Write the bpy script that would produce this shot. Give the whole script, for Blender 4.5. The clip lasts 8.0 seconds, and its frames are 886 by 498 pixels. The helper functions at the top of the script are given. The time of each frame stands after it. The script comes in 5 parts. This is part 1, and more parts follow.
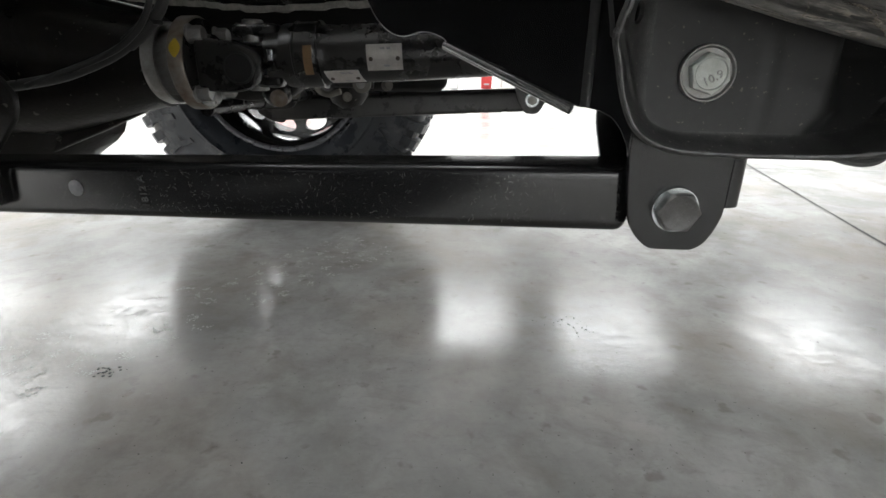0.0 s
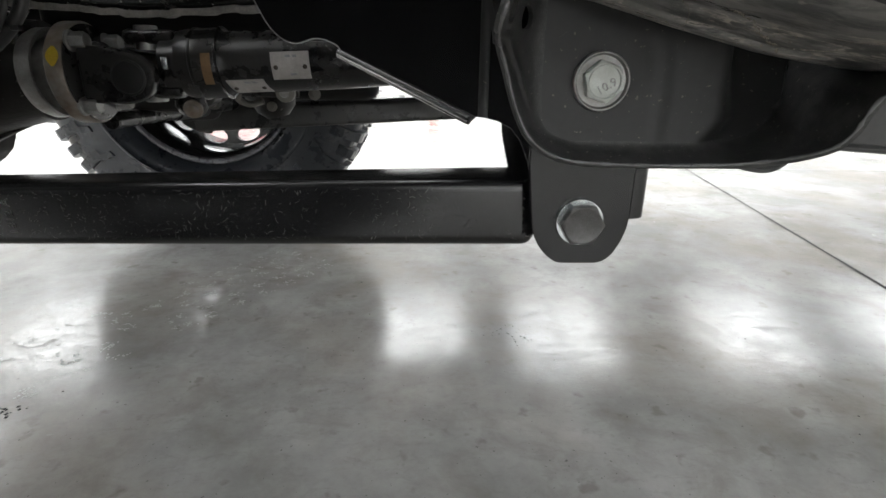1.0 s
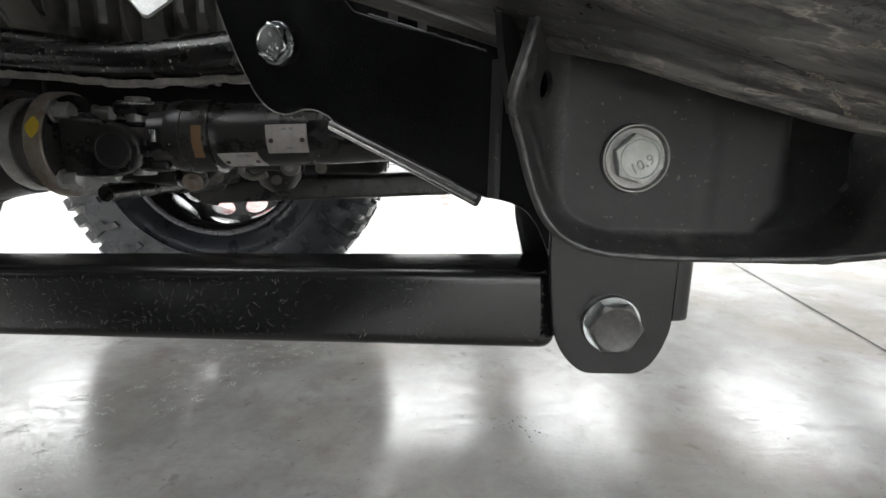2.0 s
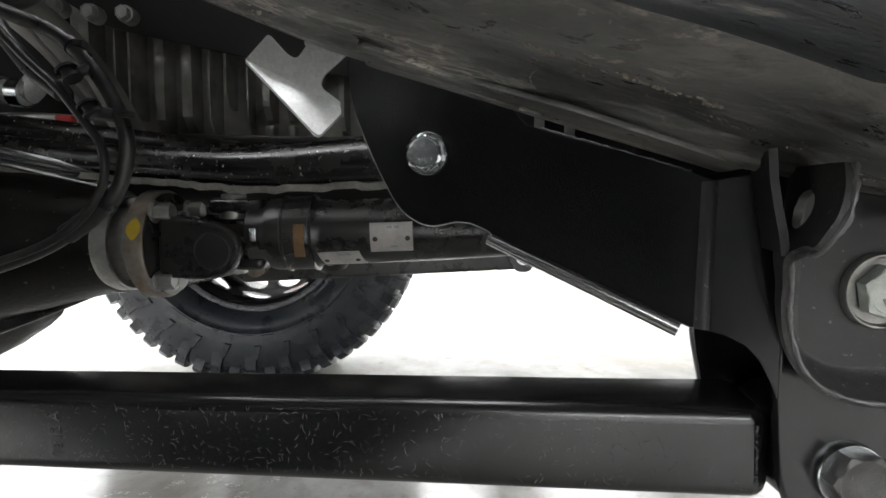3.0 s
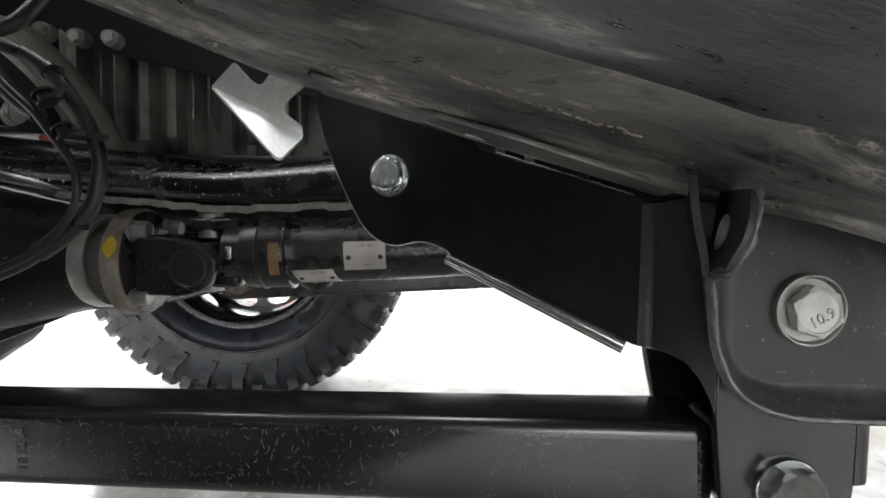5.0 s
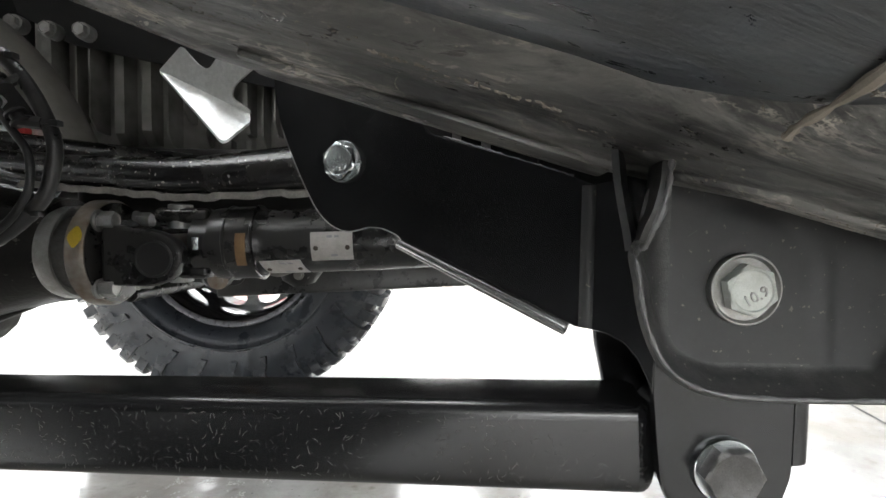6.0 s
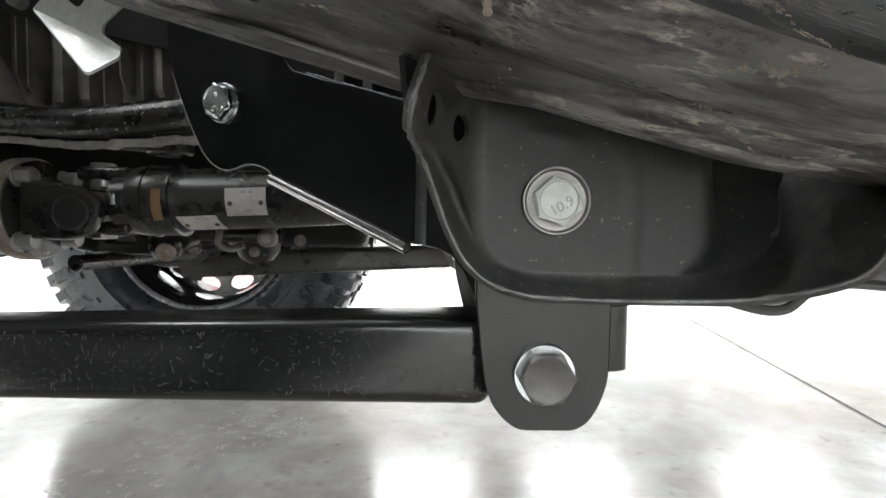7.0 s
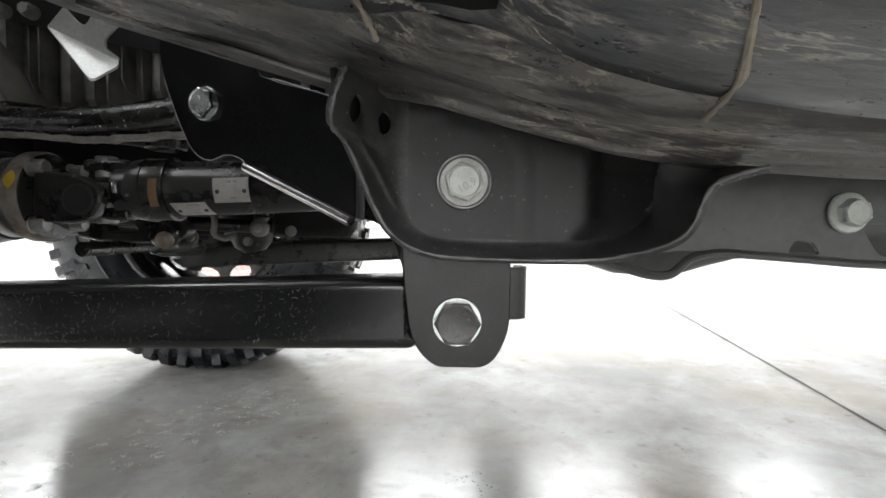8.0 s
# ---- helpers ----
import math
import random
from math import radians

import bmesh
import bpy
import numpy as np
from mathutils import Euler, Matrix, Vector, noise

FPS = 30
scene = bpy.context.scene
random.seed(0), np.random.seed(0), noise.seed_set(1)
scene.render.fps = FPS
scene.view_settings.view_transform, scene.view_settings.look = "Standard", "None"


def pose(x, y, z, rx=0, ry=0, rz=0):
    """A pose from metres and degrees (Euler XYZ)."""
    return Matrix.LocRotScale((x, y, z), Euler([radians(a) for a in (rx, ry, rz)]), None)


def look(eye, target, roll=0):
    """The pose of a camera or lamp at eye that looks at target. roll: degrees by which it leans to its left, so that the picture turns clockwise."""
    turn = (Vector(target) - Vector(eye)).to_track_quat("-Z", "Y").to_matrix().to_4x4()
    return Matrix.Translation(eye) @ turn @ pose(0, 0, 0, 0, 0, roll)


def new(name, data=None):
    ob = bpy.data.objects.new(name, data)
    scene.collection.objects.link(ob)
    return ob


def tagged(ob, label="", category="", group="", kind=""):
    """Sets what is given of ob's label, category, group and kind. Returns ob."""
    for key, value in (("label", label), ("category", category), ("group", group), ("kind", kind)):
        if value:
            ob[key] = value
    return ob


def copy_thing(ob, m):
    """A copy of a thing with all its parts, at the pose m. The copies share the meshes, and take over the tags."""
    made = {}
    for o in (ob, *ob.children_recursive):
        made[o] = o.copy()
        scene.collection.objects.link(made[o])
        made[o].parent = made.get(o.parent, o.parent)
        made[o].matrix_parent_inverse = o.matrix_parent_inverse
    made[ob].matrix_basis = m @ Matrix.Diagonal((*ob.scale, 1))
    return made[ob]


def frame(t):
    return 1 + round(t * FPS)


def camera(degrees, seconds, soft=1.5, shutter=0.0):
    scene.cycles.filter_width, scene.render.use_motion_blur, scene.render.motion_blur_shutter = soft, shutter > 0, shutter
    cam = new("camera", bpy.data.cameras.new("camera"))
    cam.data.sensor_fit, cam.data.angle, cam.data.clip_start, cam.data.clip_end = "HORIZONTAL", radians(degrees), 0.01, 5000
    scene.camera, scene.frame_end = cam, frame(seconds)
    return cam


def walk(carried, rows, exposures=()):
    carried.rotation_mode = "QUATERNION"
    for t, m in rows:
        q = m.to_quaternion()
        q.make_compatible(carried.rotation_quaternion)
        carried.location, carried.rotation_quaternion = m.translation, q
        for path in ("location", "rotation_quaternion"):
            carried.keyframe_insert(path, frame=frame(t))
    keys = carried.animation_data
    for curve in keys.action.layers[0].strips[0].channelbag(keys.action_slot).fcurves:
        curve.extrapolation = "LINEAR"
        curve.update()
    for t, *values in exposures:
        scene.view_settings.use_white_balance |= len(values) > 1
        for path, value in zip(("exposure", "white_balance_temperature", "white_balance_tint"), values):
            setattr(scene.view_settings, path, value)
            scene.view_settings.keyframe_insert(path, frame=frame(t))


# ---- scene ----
cam = camera(82.0, 8.0)
PATH = [
    (0, (0.126, -0.34, 0.453), (0.026, 1.528, -0.254), 0.9),
    (0.5, (0.132, -0.346, 0.47), (0.172, 1.528, -0.229), 1.0),
    (1, (0.163, -0.315, 0.454), (0.236, 1.564, -0.227), 0.7),
    (1.2, (0.194, -0.295, 0.447), (0.259, 1.595, -0.203), 0.9),
    (2.5, (0.127, -0.245, 0.464), (0.147, 1.737, 0.196), 0.9),
    (3, (0.073, -0.224, 0.482), (0.091, 1.767, 0.3), 0.7),
    (3.5, (0.05, -0.211, 0.495), (0.067, 1.784, 0.348), 0.8),
    (4, (0.05, -0.216, 0.489), (0.075, 1.779, 0.351), 0.7),
    (4.5, (0.079, -0.228, 0.481), (0.104, 1.769, 0.363), 0.9),
    (4.7, (0.089, -0.231, 0.484), (0.117, 1.765, 0.37), 0.9),
    (5.8, (0.111, -0.236, 0.478), (0.14, 1.761, 0.371), 1.0),
    (6, (0.125, -0.235, 0.474), (0.153, 1.762, 0.37), 0.9),
    (6.5, (0.162, -0.239, 0.461), (0.193, 1.757, 0.353), 0.9),
    (7, (0.208, -0.253, 0.434), (0.237, 1.744, 0.334), 0.9),
    (7.5, (0.236, -0.259, 0.41), (0.254, 1.739, 0.307), 0.8),
    (8, (0.252, -0.317, 0.421), (0.265, 1.68, 0.316), 0.9),
]
EXPOSURES = [(0.0, 0.38), (1.2, 0.48), (2.5, 0.78), (3.5, 1.08), (4.5, 1.12), (6.5, 1.36), (7.2, 1.1), (8.0, 0.82)]
walk(cam, [(t, look(eye, target, roll)) for t, eye, target, roll in PATH], EXPOSURES)
LED_POWER = 7.7

# ---- world, lights, exposure ----
world = bpy.data.worlds.new("world")
scene.world = world
world.use_nodes = True
world.node_tree.nodes["Background"].inputs[0].default_value = (0.8, 0.86, 1.0, 1)
world.node_tree.nodes["Background"].inputs[1].default_value = 0.05


# ---- materials ----
def material(name, base, rough=0.5, metal=0.0, dirt=None, amount=0.0, scale=40.0, grain=0.15, bump=0.1,
             stretch=(1, 1, 1), speck=None, specks=0.0, speck_scale=220.0, coat=0.0, rough_var=0.12, speck_at=0.68, spec=0.5, scratch=None, scratches=0.6, scratch_scale=70.0, scratch_share=0.6):
    """Painted, cast or plastic surface: base colour with fine grain, larger patches of dirt, and small specks."""
    m = bpy.data.materials.new(name)
    m.use_nodes = True
    nt = m.node_tree
    b = nt.nodes["Principled BSDF"]
    b.inputs["Metallic"].default_value = metal
    b.inputs["Coat Weight"].default_value = coat
    b.inputs["Specular IOR Level"].default_value = spec
    tc = nt.nodes.new("ShaderNodeTexCoord")
    mp = nt.nodes.new("ShaderNodeMapping")
    mp.inputs["Scale"].default_value = stretch
    nt.links.new(tc.outputs["Object"], mp.inputs["Vector"])

    def noise_node(sc, detail=6.0, ro=0.6):
        n = nt.nodes.new("ShaderNodeTexNoise")
        n.inputs["Scale"].default_value = sc
        n.inputs["Detail"].default_value = detail
        n.inputs["Roughness"].default_value = ro
        nt.links.new(mp.outputs[0], n.inputs["Vector"])
        return n

    def ramp(src, lo, hi):
        r = nt.nodes.new("ShaderNodeMapRange")
        r.inputs["From Min"].default_value, r.inputs["From Max"].default_value = lo, hi
        nt.links.new(src, r.inputs["Value"])
        return r.outputs[0]

    def mix(fac, a, c):
        x = nt.nodes.new("ShaderNodeMix")
        x.data_type = "RGBA"
        nt.links.new(fac, x.inputs[0])
        for k, v in ((6, a), (7, c)):
            if isinstance(v, tuple):
                x.inputs[k].default_value = (*v, 1)
            else:
                nt.links.new(v, x.inputs[k])
        return x.outputs[2]

    fine = noise_node(scale * 8, 8)
    wide = noise_node(scale, 8, 0.68)
    dark = tuple(c * (1 - grain) for c in base)
    light = tuple(min(1, c * (1 + grain)) for c in base)
    col = mix(ramp(fine.outputs[0], 0.3, 0.7), dark, light)
    if dirt:
        fac = nt.nodes.new("ShaderNodeMath")
        fac.operation = "MULTIPLY"
        nt.links.new(ramp(wide.outputs[0], 0.38, 0.74), fac.inputs[0])
        fac.inputs[1].default_value = amount
        col = mix(fac.outputs[0], col, dirt)
    if speck:
        sp = noise_node(speck_scale, 3, 0.5)
        fac = nt.nodes.new("ShaderNodeMath")
        fac.operation = "MULTIPLY"
        nt.links.new(ramp(sp.outputs[0], speck_at, speck_at + 0.03), fac.inputs[0])
        fac.inputs[1].default_value = specks
        col = mix(fac.outputs[0], col, speck)
    if scratch:
        def calc(op, *args):
            n = nt.nodes.new("ShaderNodeMath")
            n.operation = op
            for k, v in enumerate(args):
                if isinstance(v, (int, float)):
                    n.inputs[k].default_value = v
                else:
                    nt.links.new(v, n.inputs[k])
            return n.outputs[0]

        # short curved strokes, one to a cell, lying at random angles in the x-z plane
        split = nt.nodes.new("ShaderNodeSeparateXYZ")
        nt.links.new(tc.outputs["Object"], split.inputs[0])
        facing = nt.nodes.new("ShaderNodeSeparateXYZ")
        nt.links.new(tc.outputs["Normal"], facing.inputs[0])
        upright = ramp(calc("ABSOLUTE", facing.outputs[2]), 0.5, 0.3)
        flat = nt.nodes.new("ShaderNodeCombineXYZ")
        nt.links.new(split.outputs[0], flat.inputs[0])
        nt.links.new(split.outputs[2], flat.inputs[1])
        for sc, most in ((scratch_scale, 0.0032), (scratch_scale * 1.7, 0.002)):
            cell = nt.nodes.new("ShaderNodeTexVoronoi")
            cell.voronoi_dimensions = "2D"
            cell.inputs["Scale"].default_value = sc
            nt.links.new(flat.outputs[0], cell.inputs["Vector"])
            away = nt.nodes.new("ShaderNodeVectorMath")
            away.operation = "SUBTRACT"
            nt.links.new(flat.outputs[0], away.inputs[0])
            nt.links.new(cell.outputs["Position"], away.inputs[1])
            xy = nt.nodes.new("ShaderNodeSeparateXYZ")
            nt.links.new(away.outputs[0], xy.inputs[0])
            rgb = nt.nodes.new("ShaderNodeSeparateColor")
            nt.links.new(cell.outputs["Color"], rgb.inputs[0])
            ang = calc("MULTIPLY", rgb.outputs[0], 6.283)
            ca, sa = calc("COSINE", ang), calc("SINE", ang)
            lx = calc("ADD", calc("MULTIPLY", xy.outputs[0], ca), calc("MULTIPLY", xy.outputs[1], sa))
            ly = calc("SUBTRACT", calc("MULTIPLY", xy.outputs[1], ca), calc("MULTIPLY", xy.outputs[0], sa))
            bow = calc("MULTIPLY", calc("MULTIPLY", lx, lx), calc("MULTIPLY", calc("SUBTRACT", rgb.outputs[1], 0.5), 450.0))
            thin = ramp(calc("ABSOLUTE", calc("SUBTRACT", ly, bow)), 0.00013, 0.00004)
            reach = calc("MULTIPLY", ramp(rgb.outputs[2], 1 - scratch_share, 1.0), most)
            short = ramp(calc("SUBTRACT", calc("ABSOLUTE", lx), reach), 0.0, -0.0004)
            amt = calc("MULTIPLY", calc("MULTIPLY", calc("MULTIPLY", thin, short), upright), calc("MULTIPLY", ramp(wide.outputs[0], 0.4, 0.6), scratches))
            col = mix(amt, col, scratch)
    nt.links.new(col, b.inputs["Base Color"])
    r = nt.nodes.new("ShaderNodeMapRange")
    r.inputs["From Min"].default_value, r.inputs["From Max"].default_value = 0.3, 0.7
    r.inputs["To Min"].default_value = max(0.02, rough - rough_var)
    r.inputs["To Max"].default_value = min(1, rough + rough_var)
    nt.links.new(wide.outputs[0], r.inputs["Value"])
    nt.links.new(r.outputs[0], b.inputs["Roughness"])
    if bump:
        bp = nt.nodes.new("ShaderNodeBump")
        bp.inputs["Strength"].default_value = bump
        bp.inputs["Distance"].default_value = 0.001
        nt.links.new(fine.outputs[0], bp.inputs["Height"])
        nt.links.new(bp.outputs[0], b.inputs["Normal"])
    return m


def lamp_material(name, colour, strength):
    m = bpy.data.materials.new(name)
    m.use_nodes = True
    b = m.node_tree.nodes["Principled BSDF"]
    b.inputs["Base Color"].default_value = (0.9, 0.9, 0.9, 1)
    b.inputs["Emission Color"].default_value = (*colour, 1)
    b.inputs["Emission Strength"].default_value = strength
    return m


def concrete_material():
    """Sealed, power-trowelled shop concrete: cloudy grey, glossy, with scuffs, pits and brownish stains."""
    m = bpy.data.materials.new("sealed_concrete")
    m.use_nodes = True
    nt = m.node_tree
    b = nt.nodes["Principled BSDF"]
    tc = nt.nodes.new("ShaderNodeTexCoord")

    def noise_node(sc, detail=8.0, ro=0.62, distort=0.0):
        n = nt.nodes.new("ShaderNodeTexNoise")
        n.inputs["Scale"].default_value = sc
        n.inputs["Detail"].default_value = detail
        n.inputs["Roughness"].default_value = ro
        n.inputs["Distortion"].default_value = distort
        nt.links.new(tc.outputs["Object"], n.inputs["Vector"])
        return n.outputs[0]

    def ramp(src, lo, hi, a=0.0, c=1.0):
        r = nt.nodes.new("ShaderNodeMapRange")
        for k, v in zip(("From Min", "From Max", "To Min", "To Max"), (lo, hi, a, c)):
            r.inputs[k].default_value = v
        nt.links.new(src, r.inputs["Value"])
        return r.outputs[0]

    def mix(fac, a, c):
        x = nt.nodes.new("ShaderNodeMix")
        x.data_type = "RGBA"
        nt.links.new(fac, x.inputs[0])
        for k, v in ((6, a), (7, c)):
            if isinstance(v, tuple):
                x.inputs[k].default_value = (*v, 1)
            else:
                nt.links.new(v, x.inputs[k])
        return x.outputs[2]

    cloud = noise_node(3.2, 9, 0.62, 0.2)
    blot = noise_node(1.7, 6, 0.6, 0.1)
    mott = noise_node(11.0, 7, 0.62, 0.4)
    fine = noise_node(60.0, 9, 0.72, 0.3)
    pits = noise_node(150.0, 3, 0.5)
    spots = noise_node(24.0, 3, 0.5)
    col = mix(ramp(cloud, 0.36, 0.64), CONCRETE_DARK, CONCRETE_LIGHT)
    col = mix(ramp(blot, 0.45, 0.62, 0, 0.65), col, (0.33, 0.285, 0.235))
    col = mix(ramp(mott, 0.48, 0.72, 0, 0.6), col, (0.24, 0.22, 0.195))
    col = mix(ramp(spots, 0.64, 0.72, 0, 0.45), col, (0.16, 0.145, 0.12))
    col = mix(ramp(fine, 0.48, 0.66, 0, 0.14), col, (0.19, 0.185, 0.175))
    col = mix(ramp(pits, 0.69, 0.73, 0, 0.6), col, (0.08, 0.075, 0.07))
    scuff = noise_node(14.0, 9, 0.72, 0.3)
    skew = nt.nodes.new("ShaderNodeMapping")
    skew.inputs["Rotation"].default_value, skew.inputs["Scale"].default_value = (0, 0, radians(14)), (0.55, 1.5, 1)
    nt.links.new(tc.outputs["Object"], skew.inputs["Vector"])
    flake = nt.nodes.new("ShaderNodeTexNoise")
    for k, v in (("Scale", 48.0), ("Detail", 7.0), ("Roughness", 0.68), ("Distortion", 0.7)):
        flake.inputs[k].default_value = v
    nt.links.new(skew.outputs[0], flake.inputs["Vector"])
    worn = flake.outputs[0]
    col = mix(ramp(worn, 0.55, 0.7, 0, 0.26), col, (0.2, 0.195, 0.18))
    nt.links.new(col, b.inputs["Base Color"])
    total = nt.nodes.new("ShaderNodeMath")
    nt.links.new(ramp(scuff, 0.36, 0.66, 0.10, 0.19), total.inputs[0])
    nt.links.new(ramp(worn, 0.46, 0.6, 0.0, 0.09), total.inputs[1])
    nt.links.new(total.outputs[0], b.inputs["Roughness"])
    b.inputs["Specular IOR Level"].default_value = 0.42
    turn = nt.nodes.new("ShaderNodeMapping")
    turn.inputs["Rotation"].default_value, turn.inputs["Scale"].default_value = (0, 0, radians(25)), (0.7, 1.3, 1)
    nt.links.new(tc.outputs["Object"], turn.inputs["Vector"])
    height = None
    for sc, share, deep, detail in ((60.0, 0.15, 0.0004, 2.0), (150.0, 0.4, 0.0004, 2.0)):
        grit = nt.nodes.new("ShaderNodeTexNoise")
        grit.inputs["Scale"].default_value, grit.inputs["Detail"].default_value, grit.inputs["Roughness"].default_value = sc, detail, 0.55
        grit.inputs["Distortion"].default_value = 0.6
        nt.links.new(turn.outputs[0], grit.inputs["Vector"])
        bp = nt.nodes.new("ShaderNodeBump")
        bp.inputs["Strength"].default_value = share
        bp.inputs["Distance"].default_value = deep
        nt.links.new(grit.outputs[0], bp.inputs["Height"])
        if height is not None:
            nt.links.new(height, bp.inputs["Normal"])
        height = bp.outputs[0]
    nt.links.new(height, b.inputs["Normal"])
    return m


def frame_material(name, dark, light, mud=1.0, rough=0.26, gloss=0.6, gate=0.44, coat=0.0):
    """Satin black frame paint under road film: broad dusty patches, long tan streaks and a few bright smears."""
    m = bpy.data.materials.new(name)
    m.use_nodes = True
    nt = m.node_tree
    b = nt.nodes["Principled BSDF"]
    tc = nt.nodes.new("ShaderNodeTexCoord")

    def noise_node(sc, stretch, detail=7.0, ro=0.62, distort=0.0):
        mp = nt.nodes.new("ShaderNodeMapping")
        mp.inputs["Scale"].default_value = stretch
        mp.inputs["Rotation"].default_value = (0, 0, radians(4))
        nt.links.new(tc.outputs["Object"], mp.inputs["Vector"])
        n = nt.nodes.new("ShaderNodeTexNoise")
        n.inputs["Scale"].default_value, n.inputs["Detail"].default_value = sc, detail
        n.inputs["Roughness"].default_value, n.inputs["Distortion"].default_value = ro, distort
        nt.links.new(mp.outputs[0], n.inputs["Vector"])
        return n.outputs[0]

    def ramp(src, lo, hi, a=0.0, c=1.0):
        r = nt.nodes.new("ShaderNodeMapRange")
        for k, v in zip(("From Min", "From Max", "To Min", "To Max"), (lo, hi, a, c)):
            r.inputs[k].default_value = v
        nt.links.new(src, r.inputs["Value"])
        return r.outputs[0]

    def mix(fac, a, c):
        x = nt.nodes.new("ShaderNodeMix")
        x.data_type = "RGBA"
        nt.links.new(fac, x.inputs[0])
        for k, v in ((6, a), (7, c)):
            if isinstance(v, tuple):
                x.inputs[k].default_value = (*v, 1)
            else:
                nt.links.new(v, x.inputs[k])
        return x.outputs[2]

    def times(a, c):
        n = nt.nodes.new("ShaderNodeMath")
        n.operation = "MULTIPLY"
        nt.links.new(a, n.inputs[0])
        nt.links.new(c, n.inputs[1])
        return n.outputs[0]

    def ridge(src, mid, width):
        """One along the line where the noise crosses mid, falling to nothing at the given width."""
        n = nt.nodes.new("ShaderNodeMath")
        n.operation = "SUBTRACT"
        nt.links.new(src, n.inputs[0])
        n.inputs[1].default_value = mid
        a = nt.nodes.new("ShaderNodeMath")
        a.operation = "ABSOLUTE"
        nt.links.new(n.outputs[0], a.inputs[0])
        return ramp(a.outputs[0], width, width * 0.25)

    broad = noise_node(14, (0.4, 1, 1), 6)
    cloud = noise_node(95, (0.4, 1, 1), 8, 0.68, 0.5)
    streak = noise_node(210, (0.1, 1, 0.6), 7, 0.68, 0.5)
    streak_wide = noise_node(62, (0.14, 1, 0.6), 7, 0.66, 0.6)
    chalk = noise_node(80, (0.28, 1, 0.8), 8, 0.7, 0.6)
    crumbs = noise_node(150, (0.4, 1, 0.8), 6, 0.66, 0.5)
    smear = noise_node(36, (0.16, 1, 0.8), 6, 0.66, 0.15)
    patch = noise_node(15, (0.6, 1, 1), 3, 0.5)
    grain = noise_node(340, (0.7, 1, 1), 5, 0.7)
    col = mix(ramp(broad, 0.4, 0.62), dark, light)
    col = mix(ramp(streak_wide, 0.53, 0.42, 0, 0.85), col, (0.012, 0.012, 0.012))
    col = mix(ramp(streak, 0.5, 0.66, 0, 0.5 * mud), col, (0.17, 0.165, 0.15))
    col = mix(times(ramp(chalk, 0.55, 0.68, 0, 0.5 * mud), ramp(grain, 0.36, 0.6, 0.1, 1)), col, (0.3, 0.29, 0.27))
    halo = times(ridge(smear, 0.53, 0.04), ramp(patch, gate, gate + 0.1, 0, 0.5))
    col = mix(times(halo, ramp(cloud, 0.4, 0.6, 0.2, 1)), col, (0.36, 0.35, 0.335))
    col = mix(times(ramp(crumbs, 0.6, 0.66), ramp(patch, gate - 0.03, gate + 0.1, 0, 0.85 * mud)), col, (0.42, 0.38, 0.32))
    line = times(ridge(smear, 0.545, 0.018), ramp(patch, gate, gate + 0.08))
    col = mix(times(line, ramp(crumbs, 0.4, 0.55, 0.15, 0.95)), col, (0.45, 0.405, 0.345))
    nt.links.new(col, b.inputs["Base Color"])
    nt.links.new(ramp(cloud, 0.35, 0.65, rough, rough + 0.22), b.inputs["Roughness"])
    b.inputs["Specular IOR Level"].default_value = gloss
    b.inputs["IOR"].default_value = 1.45 + 0.3 * gloss
    b.inputs["Coat Weight"].default_value, b.inputs["Coat Roughness"].default_value = coat, 0.3
    height = None
    for src, share, deep in ((broad, 0.5, 0.004), (streak_wide, 0.6, 0.0016), (crumbs, 0.35, 0.001)):
        bp = nt.nodes.new("ShaderNodeBump")
        bp.inputs["Strength"].default_value, bp.inputs["Distance"].default_value = share, deep
        nt.links.new(src, bp.inputs["Height"])
        if height is not None:
            nt.links.new(height, bp.inputs["Normal"])
        height = bp.outputs[0]
    nt.links.new(height, b.inputs["Normal"])
    return m


CONCRETE_DARK, CONCRETE_LIGHT = (0.29, 0.286, 0.276), (0.53, 0.525, 0.51)
CONCRETE = concrete_material()
DUST = material("dried_dust_film", (0.54, 0.53, 0.51), 0.3, dirt=(0.45, 0.44, 0.42), amount=0.8, scale=60, bump=0.3)
JOINT = material("joint_filler", (0.05, 0.048, 0.045), 0.8, scale=20)
WALL = material("white_wall_panel", (0.75, 0.75, 0.745), 0.6, scale=2, grain=0.03, bump=0)
CEILING = material("ceiling_deck", (0.5, 0.505, 0.51), 0.7, scale=2, grain=0.04, bump=0)
LED = lamp_material("led_panel", (0.95, 0.972, 0.985), LED_POWER)
HOUSING = material("white_housing", (0.7, 0.7, 0.7), 0.4, bump=0)
BLACK_COAT = material("black_powder_coat", (0.006, 0.0061, 0.0066), 0.24, scale=30, bump=0.0, rough_var=0.02, spec=0.5)
ARM_COAT = material("black_ecoat_steel", (0.008, 0.008, 0.0085), 0.24, dirt=(0.016, 0.016, 0.016), amount=0.4, scale=9, bump=0.02, rough_var=0.025, spec=0.6,
                    scratch=(0.34, 0.34, 0.32), scratches=0.8, scratch_scale=165, scratch_share=0.42)
FRAME_COAT = frame_material("dusty_frame_paint", (0.062, 0.0615, 0.059), (0.19, 0.184, 0.17), 1.3, gate=0.46)
PANEL_COAT = frame_material("blue_grey_underbody_panel", (0.02, 0.024, 0.029), (0.042, 0.049, 0.057), 0.45, 0.25, 0.9, 0.52, 0.35)
